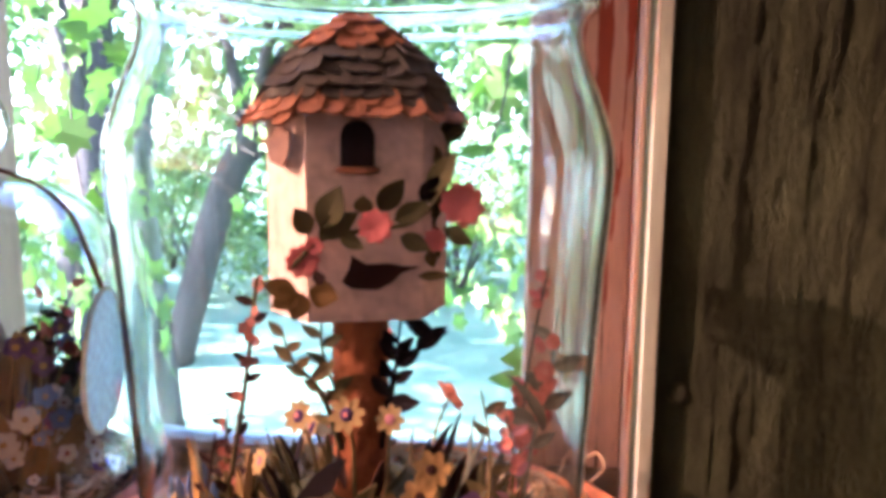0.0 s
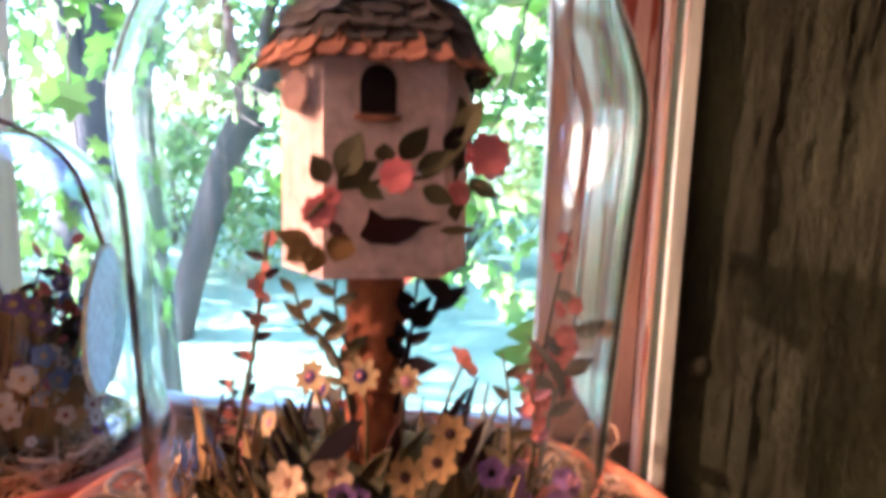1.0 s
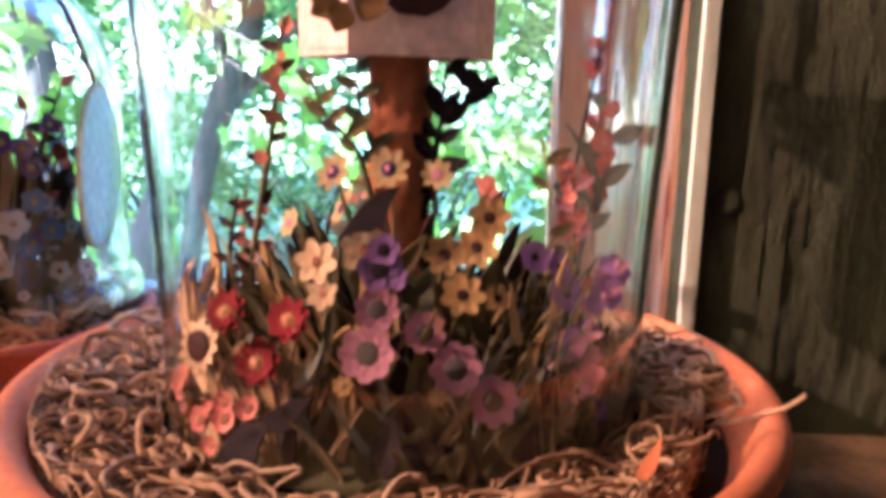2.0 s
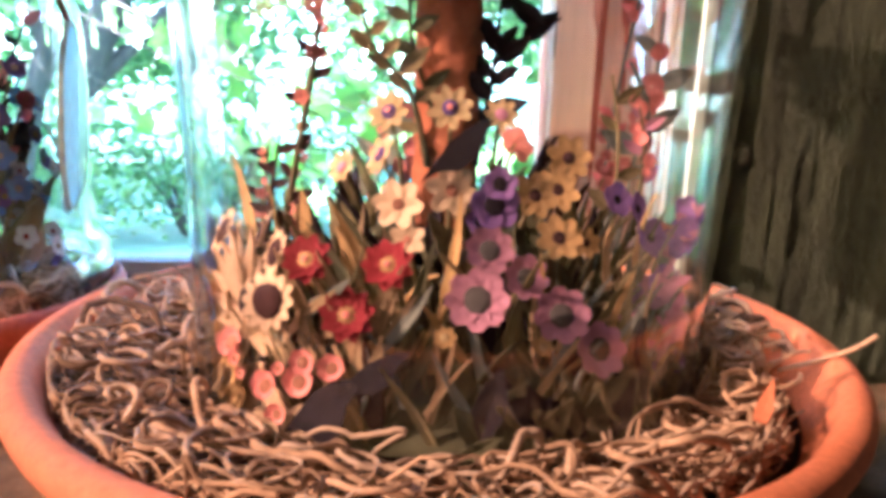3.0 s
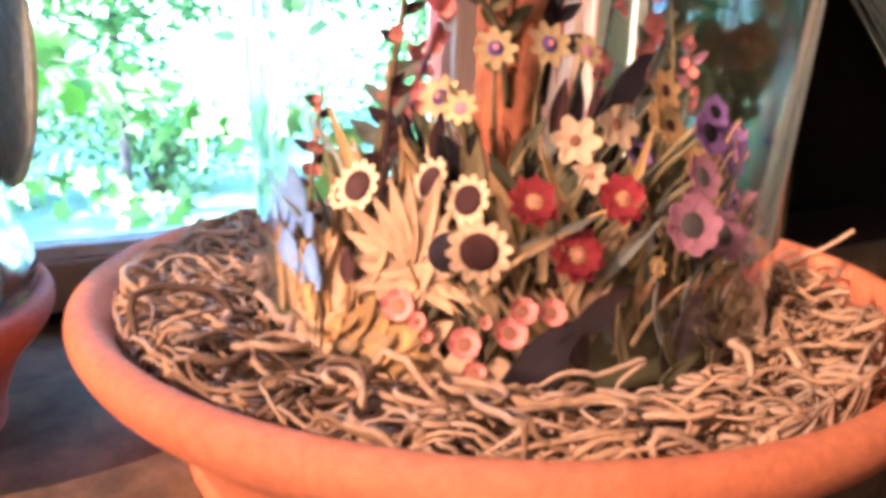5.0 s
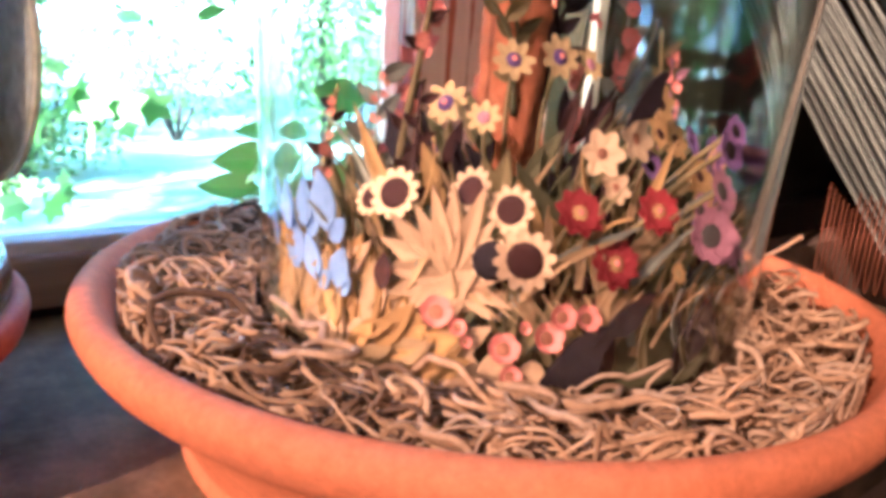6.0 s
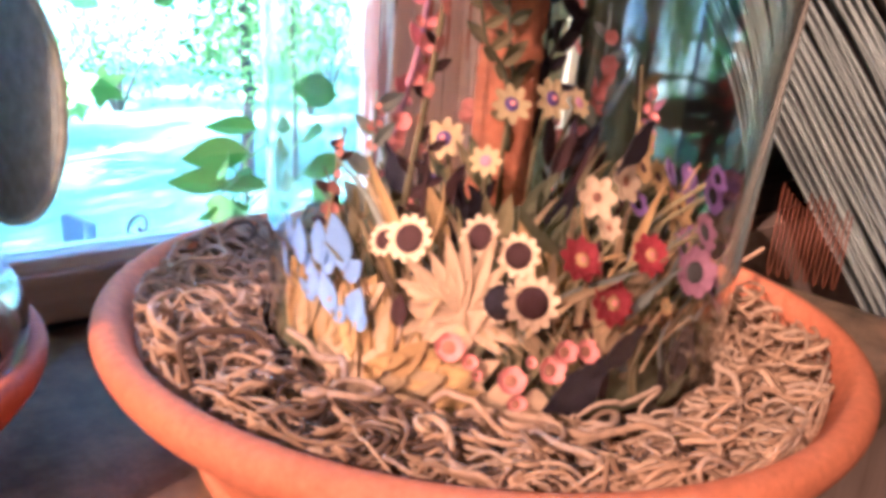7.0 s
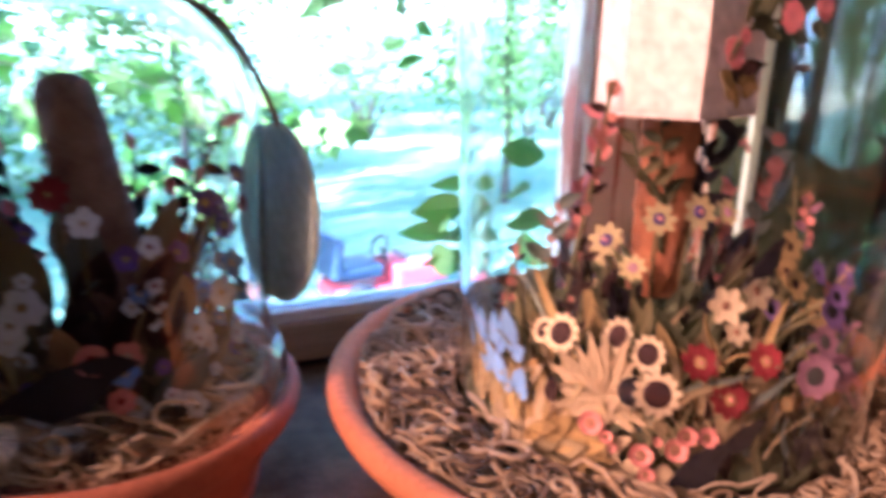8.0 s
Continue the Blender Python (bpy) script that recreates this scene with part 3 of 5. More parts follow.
spray("leafy_branch", [(-0.75, 1.35, 0.35), (-0.45, 1.22, 0.22), (-0.2, 1.10, 0.12), (0.05, 1.02, 0.04), (0.20, 1.0, -0.05)], LEAF_LOBED, 0.042, 70, "thin branch with small lobed green leaves", 11)
spray("leafy_branch", [(-0.55, 1.5, 0.05), (-0.30, 1.42, 0.0), (-0.05, 1.36, -0.14), (0.22, 1.32, -0.22)], LEAF_LOBED, 0.04, 60, "thin branch with small lobed green leaves", 12)
spray("seedling", [(0.11, 0.36, -1.50), (0.11, 0.36, -0.4), (0.108, 0.345, -0.1), (0.105, 0.335, 0.0), (0.10, 0.33, 0.045)], LEAF_OVAL, 0.036, 0, "young ash sprout with paired green leaflets", 21)
spray("hanging_branch", [(0.10, 0.62, 0.55), (0.07, 0.52, 0.34), (0.05, 0.44, 0.22), (0.03, 0.41, 0.16)], LEAF_OVAL, 0.034, 12, "hanging twig with oval green leaves", 23)
spray("hanging_branch", [(0.24, 0.70, 0.45), (0.19, 0.62, 0.26), (0.14, 0.57, 0.15), (0.11, 0.55, 0.10)], LEAF_OVAL, 0.034, 12, "hanging twig with oval green leaves", 24)
for k, pts in enumerate((((-0.62, 0.95, 0.34), (-0.36, 0.92, 0.20), (-0.261, 0.90, 0.152), (-0.203, 0.90, 0.121), (-0.140, 0.90, 0.114)), ((-0.60, 0.95, 0.22), (-0.40, 0.92, 0.10), (-0.295, 0.90, 0.050), (-0.236, 0.90, 0.015), (-0.191, 0.90, -0.067)), ((-0.45, 0.95, 0.20), (-0.246, 0.90, 0.106), (-0.143, 0.90, 0.090), (-0.085, 0.90, 0.0735), (0.0, 0.90, 0.046), (0.086, 0.90, 0.053)))):
    spray("bare_twig", pts, LEAF_OVAL, 0.02, 0, "thin dark bare twig outside the window", 40 + k, 0.0016)
sprout = [o for o in scene.objects if o.name == "seedling"][0]
for k, q in enumerate(((0.095, 0.304, 0.036), (0.076, 0.310, 0.015), (0.089, 0.305, 0.021), (0.090, 0.302, 0.008), (0.076, 0.307, -0.000), (0.062, 0.310, -0.014), (0.086, 0.298, -0.015), (0.077, 0.304, -0.009), (0.134, 0.284, 0.060), (0.123, 0.288, 0.036), (0.136, 0.275, 0.016), (0.112, 0.286, -0.000), (0.097, 0.295, -0.001))):
    w = Vector(q) - Vector((0.11, 0.36, -1.50))
    part("leaflet", LEAF_OVAL, sprout, m=Matrix.Translation(w) @ Euler((0.9 + 0.3 * (k % 3), -0.15 + 0.1 * (k % 4), radians(200 + 35 * (k % 3) if k % 2 else 165))).to_matrix().to_4x4() @ Matrix.Scale(0.036 + 0.004 * (k % 3), 4))
    part("leaf_stalk", tube_me("leaf_stalk", [w, w.lerp(Vector((-0.006, -0.02, 1.50 + q[2] - 0.02)), 0.6), Vector((-0.006, -0.02, 1.50 + q[2] - 0.03))], 0.0007, M_VINE, 5), sprout)


# ---- riding mower on the lawn ----
def wheel(parent, at, r, w):
    prof = [(r * 0.55, -w / 2), (r * 0.9, -w / 2), (r, -w * 0.3), (r, w * 0.3), (r * 0.9, w / 2), (r * 0.55, w / 2)]
    ob = part("wheel", lathe("wheel", prof, M_RUBBER, 28), parent, "", Matrix.Translation(at) @ Matrix.Rotation(radians(90), 4, "X"))
    part("rim", lathe("rim", [(0.0001, -w * 0.3), (r * 0.3, -w * 0.32), (r * 0.56, -w * 0.45), (r * 0.56, w * 0.45), (r * 0.3, w * 0.32), (0.0001, w * 0.3)], M_STEEL, 24), ob)


mower = thing("ride_on_mower", (1.49, 4.10, -1.55), "red ride-on mower with a dark seat parked on the lawn", "mower")
mower.scale = (1.15, 1.15, 1.0)
mower.rotation_euler.z = radians(8)
bm = bmesh.new()
box_bm(bm, 0.0, 0.34, -0.14, 0.14, 0.10, 0.27, 0.04)
part("hood", of_bm("hood", bm, M_REDPAINT), mower, "faded red bonnet")
part("mower_deck", box_me("mower_deck", (-0.32, 0.05, -0.17, 0.17, 0.06, 0.15), M_REDPAINT, 0.03), mower)
bm = bmesh.new()
box_bm(bm, -0.30, -0.06, -0.12, 0.12, 0.21, 0.29, 0.025)
box_bm(bm, -0.35, -0.29, -0.12, 0.12, 0.22, 0.47, 0.02)
part("seat", of_bm("seat", bm, M_SEATVINYL), mower, "dark vinyl seat")
part("steering_column", tube_me("steering_column", [(0.02, 0, 0.24), (-0.02, 0, 0.36)], 0.012, M_RUBBER), mower)
part("steering_wheel", tube_me("steering_wheel", [(-0.03 + 0.03 * math.sin(a / 3), 0.075 * math.cos(a / 3), 0.36 + 0.065 * math.sin(a / 3)) for a in range(20)], 0.008, M_RUBBER, 6), mower)
part("engine_cover", box_me("engine_cover", (0.10, 0.36, -0.10, 0.10, 0.25, 0.31), M_STEEL, 0.02), mower)
for p, r in (((-0.22, -0.17, 0.10), 0.11), ((-0.22, 0.17, 0.10), 0.11), ((0.26, -0.16, 0.075), 0.08), ((0.26, 0.16, 0.075), 0.08)):
    wheel(mower, p, r, 0.07)


# ---- saucers, moss and jars ----
def saucer(at, r, h, mat, label):
    t = thing("plant_saucer", at, label, "saucer", "terracotta saucers on the shelf")
    k = r / 0.11
    prof = [(0.0001, 0.0), (0.078 * k, 0.0), (0.083 * k, 0.003), (0.090 * k, 0.38 * h), (0.0975 * k, 0.60 * h), (0.1015 * k, 0.66 * h), (0.1035 * k, 0.70 * h),
            (0.1075 * k, 0.78 * h), (0.1098 * k, 0.88 * h), (0.1098 * k, 0.95 * h), (0.1085 * k, 0.995 * h), (0.1062 * k, 1.015 * h), (0.1035 * k, 1.0 * h), (0.1015 * k, 0.94 * h),
            (0.0990 * k, 0.84 * h), (0.093 * k, 0.60 * h), (0.083 * k, 0.28 * h), (0.07 * k, 0.20 * h), (0.0001, 0.20 * h)]
    part("bowl", lathe("bowl", smooth_profile(prof, 3), mat, 120, 0.0012), t)
    part("soil", lathe("soil", [(0.0001, 0.72 * h), (0.05 * k, 0.75 * h), (0.085 * k, 0.74 * h), (0.0955 * k, 0.70 * h), (0.093 * k, 0.55 * h), (0.0001, 0.5 * h)], M_SOIL, 48), t, "dark soil")
    return t


def moss(at, r_in, r_out, z0, count, seed, thick, label, lift=0.010, dip=0.0, hole=(0.0, 0.0), bare=0.0):
    """A tangle of curled dry strands in a ring."""
    rnd = random.Random(seed)
    vs, fs = [], []
    for _ in range(count):
        a = rnd.uniform(0, 6.283)
        edge = r_out - bare * math.exp(-((a - 6.0) / 0.55) ** 2)
        r = math.sqrt(rnd.uniform(r_in ** 2, edge ** 2))
        clump = noise.noise(Vector((r * math.cos(a) * 75, r * math.sin(a) * 75, seed)))
        if clump < -0.12 and rnd.random() < 0.75:
            continue
        p = Vector((r * math.cos(a), r * math.sin(a), z0 + rnd.uniform(0, lift) * rnd.random() ** 0.5 + 0.005 * max(0.0, clump)))
        h = rnd.uniform(0, 6.283)
        curl = rnd.gauss(0, 1) * 0.55
        keep = rnd.choice((0.0, 0.15, -0.15, 0.32, -0.32, 0.48, -0.48, 0.4))
        step = rnd.uniform(0.0015, 0.0026)
        n = rnd.randint(14, 32)
        pitch, pts = rnd.uniform(-0.4, 0.5), []
        for i in range(n):
            pts.append(p.copy())
            h += curl + rnd.gauss(0, 0.09)
            curl = (curl - keep) * 0.90 + keep + rnd.gauss(0, 0.11)
            pitch += rnd.gauss(0, 0.3) - 0.15 * pitch - 14 * (p.z - z0 - lift * 0.5)
            p = p + Vector((math.cos(h), math.sin(h), max(-0.9, min(0.9, pitch)))) * step
            rr, ri = math.hypot(p.x, p.y), math.hypot(p.x - hole[0], p.y - hole[1])
            if rr > edge:
                p.x *= edge / rr
                p.y *= edge / rr
            elif ri < r_in:
                p.x = hole[0] + (p.x - hole[0]) * r_in / ri
                p.y = hole[1] + (p.y - hole[1]) * r_in / ri
            p.z = min(max(p.z, z0 - 0.002), z0 + lift * 1.25 + 0.005 * max(0.0, clump))
        for q in pts:
            u = min(1.0, max(0.0, (math.hypot(q.x - hole[0], q.y - hole[1]) - r_in) / (r_out - r_in)))
            q.z = max(z0 - 0.003, q.z - dip * (1 - u) ** 1.3)
        t0 = thick * rnd.choice((0.5, 0.65, 0.8, 1.0, 1.1, 1.35))
        tube_geo(pts, [t0 * (0.7 + 0.5 * math.sin(math.pi * i / (n - 1))) for i in range(n)], 5, vs, fs)
    ob = tagged(new("dried_moss", mesh_of("dried_moss", vs, fs, M_MOSS, True)), label, "moss", "", "stuff")
    ob.location = at
    return ob


JAR_AT = Vector((-0.0008, -0.0041, 0))
saucer((-0.0029, -0.0012, 0), 0.1037, 0.042, M_TERRACOTTA, "wide orange terracotta plant saucer filled with dry moss")
saucer((-0.167, 0.061, 0), 0.0625, 0.036, M_TERRACOTTA_OLD, "smaller red terracotta saucer under a glass cloche")
moss((-0.0029, -0.0012, 0), 0.0655, 0.0932, 0.0312, 1750, 4, 0.00052, "tangled curly dry brown moss in the saucer", 0.0095, 0.0050, (0.0021, -0.0029), 0.013)
moss((-0.0029, -0.0012, 0), 0.0665, 0.0910, 0.0365, 200, 31, 0.00062, "loose pale loops of dry moss on top of the tangle", 0.009, 0.0040, (0.0021, -0.0029), 0.014)
moss((-0.167, 0.061, 0), 0.004, 0.050, 0.0285, 480, 9, 0.0006, "tangled dry brown moss under the cloche", 0.012)


def glass_jar(name, at, outer, wall, mat, label, seg=128, lid_of=None, closed=True):
    t = lid_of or thing(name, at, label, "jar")
    out = smooth_profile(outer, 5)
    inner = []
    for i, (r, z) in enumerate(out):
        a, b = out[max(i - 1, 0)], out[min(i + 1, len(out) - 1)]
        dx, dz = b[0] - a[0], b[1] - a[1]
        ln = math.hypot(dx, dz) or 1
        inner.append((max(0.0001, r - dz / ln * wall), z + dx / ln * wall))
    inner[-1] = (0.0001, out[-1][1] - wall) if closed else (out[-1][0] - wall, out[-1][1])
    inner[0] = (out[0][0] - wall, out[0][1])
    ob = part("lid" if lid_of else "glass_body", lathe("glass_body", out + inner[::-1] + [out[0]], mat, seg, 0.0004), t, "clear wavy glass")
    ob.visible_shadow = False
    return t


JAR = [(0.0636, 0.030), (0.0636, 0.045), (0.0640, 0.060), (0.0650, 0.085), (0.0663, 0.11), (0.0679, 0.14), (0.0694, 0.160), (0.0692, 0.174), (0.0655, 0.187), (0.0615, 0.197),
       (0.0600, 0.204), (0.0612, 0.208), (0.0640, 0.2105), (0.0640, 0.2150)]
LID = [(0.0630, 0.2158), (0.0632, 0.2185), (0.0605, 0.2205), (0.0600, 0.226), (0.0590, 0.236), (0.050, 0.243), (0.025, 0.246), (0.0001, 0.247)]
jar = glass_jar("glass_jar", JAR_AT, JAR, 0.0016, M_GLASS, "tall clear glass jar over the paper garden", closed=False)
glass_jar("lid", (0, 0, 0), LID, 0.0026, M_GLASS, "", 96, jar)
CLOCHE = [(0.0575, 0.034), (0.0592, 0.039), (0.0580, 0.046), (0.0548, 0.053), (0.0538, 0.065), (0.0538, 0.09), (0.0538, 0.112), (0.0525, 0.126), (0.0475, 0.140), (0.0375, 0.151), (0.024, 0.158), (0.0001, 0.161)]
cloche = glass_jar("glass_cloche", (-0.167, 0.061, 0), CLOCHE, 0.0022, M_CLOCHE, "rounded glass cloche with a knob and a hanging tag")
knob = part("knob", lathe("knob", smooth_profile([(0.0001, 0.1612), (0.008, 0.1612), (0.0075, 0.1645), (0.0105, 0.168), (0.0145, 0.1745), (0.0148, 0.180), (0.0125, 0.187), (0.007, 0.1915), (0.0001, 0.193)], 5), M_CLOCHE, 48), cloche, "round glass knob")
knob.visible_shadow = False


for pts in (((0.082, -0.022, 0.036), (0.089, -0.028, 0.041), (0.0935, -0.033, 0.0455), (0.0957, -0.0376, 0.0505)), ((0.066, 0.066, 0.040), (0.072, 0.068, 0.049), (0.078, 0.066, 0.054), (0.080, 0.061, 0.050), (0.075, 0.060, 0.045))):
    strand = thing("moss_strand", pts[0], "single stiff dry moss strand over the rim", "moss", "stray moss strands")
    part("strand", tube_me("strand", [Vector(q) - Vector(pts[0]) for q in smooth_profile(pts, 5)], 0.0006, M_MOSS, 6), strand)

# ---- the paper garden under the jar ----
# flower lists: x, y, z of the middle and the radius
SUNFLOWERS = [(-0.0533, -0.0265, 0.0715, 0.0054), (-0.0436, -0.0377, 0.0735, 0.0051), (-0.0402, -0.0455, 0.0712, 0.0049), (-0.0413, -0.0511, 0.0628, 0.0061), (-0.0528, -0.0176, 0.0687, 0.0040)]
PURPLE_EYED_DAISIES = [(-0.0190, 0.0024, 0.0862, 0.0060), (-0.0182, 0.0066, 0.0744, 0.0054), (-0.0178, -0.0187, 0.0980, 0.0051), (-0.0040, -0.0195, 0.0993, 0.0055), (0.0080, -0.0187, 0.0980, 0.0044), (-0.0282, -0.0221, 0.0857, 0.0040)]
CREAM_FLOWERS = [(-0.0062, -0.0455, 0.0840, 0.0055), (-0.0166, -0.0457, 0.0812, 0.0053), (-0.0149, -0.0489, 0.0747, 0.0038)]
RED_FLOWERS = [(-0.0336, -0.0560, 0.0722, 0.0052), (-0.0262, -0.0596, 0.0627, 0.0056), (-0.0190, -0.0622, 0.0729, 0.0050)]
MAUVE_FLOWERS = [(-0.0030, -0.0640, 0.0670, 0.0060), (0.0075, -0.0550, 0.0688, 0.0046), (0.0143, -0.0573, 0.0619, 0.0057), (0.0218, -0.0580, 0.0553, 0.0056), (-0.0014, -0.0638, 0.0760, 0.0046), (-0.0008, -0.0638, 0.0842, 0.0046), (0.0000, -0.0640, 0.0880, 0.0032), (0.0000, -0.0460, 0.0780, 0.0033)]
PINK_BELLS = [(-0.0502, -0.0376, 0.0499, 0.0034), (-0.0421, -0.0487, 0.0445, 0.0033), (-0.0353, -0.0532, 0.0471, 0.0033), (-0.0344, -0.0556, 0.0521, 0.0028), (-0.0290, -0.0570, 0.0513, 0.0028), (-0.0490, -0.0428, 0.0483, 0.0019), (-0.0400, -0.0490, 0.0385, 0.0024), (-0.0478, -0.0440, 0.0455, 0.0014), (-0.0395, -0.0512, 0.0492, 0.0014)]
OCHRE_FLOWERS = [(0.0208, -0.0318, 0.0897, 0.0053), (0.0110, -0.0435, 0.0830, 0.0050), (0.0180, -0.0345, 0.0830, 0.0053), (0.0152, -0.0486, 0.0753, 0.0050), (0.0230, -0.0415, 0.0729, 0.0034)]
BLUE_PETALS = [(172, 0.0635, 0.0058), (180, 0.0660, 0.0056), (-172, 0.0672, 0.0060), (-169, 0.0550, 0.0050), (161, 0.0560, 0.0048), (177, 0.0560, 0.0046), (-175, 0.0548, 0.0050), (166, 0.0650, 0.0050)]
VIOLET_FLOWERS = [(0.0315, -0.0344, 0.0811, 0.0040), (0.0371, -0.0322, 0.0787, 0.0040), (0.0389, -0.0366, 0.0731, 0.0046), (0.0403, -0.0397, 0.0632, 0.0030)]
CORAL_FLOWERS = [(0.0218, 0.0318, 0.0873, 0.0066), (0.0460, -0.0286, 0.0712, 0.0042)]
DARK_SHADES = [(-0.0054, -0.0460, 0.0920, 0.0090), (-0.0253, 0.0121, 0.0757, 0.0105), (-0.0217, -0.0600, 0.0512, 0.0078)]
ROSES = [(0.0064, -0.0330, 0.1541, 0.0045), (0.0277, -0.0240, 0.1590, 0.0061), (0.0207, -0.0240, 0.1495, 0.0033), (-0.0123, -0.0330, 0.1447, 0.0044), (-0.0092, -0.0330, 0.1487, 0.0025)]

GZ = 0.032
garden = thing("paper_garden", (0, 0, GZ), "layered cut-paper garden with a pink birdhouse on a rust post", "paper ornament")


def local(x, y, z):
    return Vector((x, y, z - GZ))


part("mound", lathe("mound", smooth_profile([(0.0001, 0.0), (0.0565, 0.0), (0.0552, 0.008), (0.050, 0.016), (0.041, 0.024), (0.030, 0.031), (0.018, 0.036), (0.010, 0.038), (0.0001, 0.038)], 4), P_MOSSGREEN, 64, 0.012), garden, "dark green paper mound")


def crumpled_tube(name, x, y, z0, z1, r, mat):
    vs, fs = [], []
    n, s = 44, 30
    for i in range(n + 1):
        z = z0 + (z1 - z0) * i / n
        for k in range(s):
            a = 2 * math.pi * k / s
            d = noise.fractal(Vector((math.cos(a) * 2.2, math.sin(a) * 2.2, z * 190)), 0.7, 2.1, 3) * 0.0011
            vs.append((x + (r + d) * math.cos(a), y + (r + d) * math.sin(a), z))
    for i in range(n):
        for k in range(s):
            fs.append((i * s + k, i * s + (k + 1) % s, (i + 1) * s + (k + 1) % s, (i + 1) * s + k))
    return mesh_of(name, vs, fs, mat, True)


part("post", crumpled_tube("post", -0.0030, -0.0030, 0.0, 0.0965, 0.0082, P_POST), garden, "crumpled rust-orange paper post")

# the birdhouse: six walls, a shingled roof
HEX = [(-0.0133, -0.0247), (0.0166, -0.0165), (0.0218, 0.0033), (0.0072, 0.0177), (-0.0227, 0.0095), (-0.0279, -0.0103)]
HC = Vector((-0.003, -0.0035))
Z_FLOOR, Z_EAVE, Z_TOP = 0.1265 - GZ, 0.185 - GZ, 0.2095 - GZ
for k in range(6):
    a, b = Vector(HEX[k]), Vector(HEX[(k + 1) % 6])
    ia, ib = a.lerp(HC, 0.05), b.lerp(HC, 0.05)
    vs = []
    for p in (a, b, ib, ia):
        vs += [(p.x, p.y, Z_FLOOR), (p.x, p.y, Z_EAVE)]
    part("wall_panel", mesh_of("wall_panel", vs, [(0, 2, 3, 1), (2, 4, 5, 3), (4, 6, 7, 5), (6, 0, 1, 7), (1, 3, 5, 7), (0, 6, 4, 2)], P_HOUSE), garden)
part("house_floor", mesh_of("house_floor", [(*p, Z_FLOOR + 0.001) for p in HEX] + [(*p, Z_FLOOR + 0.002) for p in HEX],
                            [(5, 4, 3, 2, 1, 0), (6, 7, 8, 9, 10, 11)] + [(k, (k + 1) % 6, 6 + (k + 1) % 6, 6 + k) for k in range(6)], P_HOUSE), garden)


def roof_radius(u):
    """Share of the eaves' reach at height u, from 0 at the eaves to 1 at the tip: a flared skirt under a round dome."""
    prof = ((0.0, 1.20), (0.12, 1.08), (0.28, 0.98), (0.5, 0.79), (0.7, 0.55), (0.86, 0.31), (1.0, 0.03))
    for (u0, r0), (u1, r1) in zip(prof, prof[1:]):
        if u <= u1:
            return r0 + (r1 - r0) * (u - u0) / (u1 - u0)
    return 0.03


def roof_point(a, u):
    d = Vector((math.cos(a), math.sin(a)))
    best = 1.0
    for k in range(6):
        p, q = Vector(HEX[k]) - HC, Vector(HEX[(k + 1) % 6]) - HC
        den = d.x * (q.y - p.y) - d.y * (q.x - p.x)
        if abs(den) > 1e-9:
            t = (p.x * (q.y - p.y) - p.y * (q.x - p.x)) / den
            s = (p.x * d.y - p.y * d.x) / den
            if t > 0 and -0.001 <= s <= 1.001:
                best = min(best, t)
    r = best * max(0.02, roof_radius(u))
    return Vector((HC.x + d.x * r, HC.y + d.y * r, Z_EAVE - 0.0015 + (Z_TOP - Z_EAVE + 0.0015) * u - 0.0032 * min(1.0, max(0.0, (best - 0.0212) / 0.0026)) * (1 - u) ** 3))


vs, fs = [], []
for i in range(11):
    for k in range(36):
        vs.append(roof_point(2 * math.pi * k / 36, i / 10) - Vector((0, 0, 0.0006)))
for i in range(10):
    for k in range(36):
        fs.append((i * 36 + k, i * 36 + (k + 1) % 36, (i + 1) * 36 + (k + 1) % 36, (i + 1) * 36 + k))
fs.append(tuple(range(35, -1, -1)))
roof = part("roof", mesh_of("roof", vs, fs, P_SLATE), garden, "paper roof of rust and slate shingles")
SH = {}
for nm, mt in (("rust", P_RUST), ("slate", P_SLATE)):
    v2, f2 = [], []
    blade_geo(v2, f2, Matrix.Identity(4), 1.0, 0.40, lambda u: 0.75 + 0.25 * math.sin(math.pi * u) if u < 0.8 else 0.55 + 0.45 * (1 - u) / 0.2, 0.10, 0.12, 0.045, 5)
    SH[nm] = mesh_of("shingle", v2, f2, mt)
for row, (u, cnt, size, kinds) in enumerate(((0.07, 30, 0.0076, "rust"), (0.17, 28, 0.0074, "rust"), (0.28, 26, 0.0076, "slate"), (0.39, 24, 0.0076, "slate"), (0.50, 21, 0.0076, "slate"), (0.61, 18, 0.0074, "slate"), (0.72, 15, 0.0070, "rust"), (0.83, 11, 0.0066, "rust"), (0.93, 7, 0.0060, "rust"))):
    for k in range(cnt):
        a = 2 * math.pi * (k + 0.5 * (row % 2)) / cnt + random.uniform(-0.05, 0.05)
        top, low = roof_point(a, min(1.0, u + 0.04)), roof_point(a, max(0.0, u - 0.12))
        side = roof_point(a + 0.1, u) - roof_point(a - 0.1, u)
        x = (low - top).normalized()
        y = (side - x * side.dot(x)).normalized()
        z = x.cross(y)
        if z.z < 0:
            y, z = -y, -z
        m = Matrix((x, y, z)).transposed().to_4x4()
        m.translation = top + z * 0.0005
        sh = SH["slate" if kinds == "rust" and 0 < row < 8 and random.random() < 0.22 else kinds]
        part("shingle", sh, roof, m=m @ Euler((random.uniform(-0.15, 0.15), random.uniform(-0.15, -0.02), random.uniform(-0.16, 0.16))).to_matrix().to_4x4() @ Matrix.Scale(size * random.uniform(0.9, 1.1), 4))

FRONT = Vector((0.266, -0.964, 0))
LEFTN = Vector((-0.702, -0.712, 0))


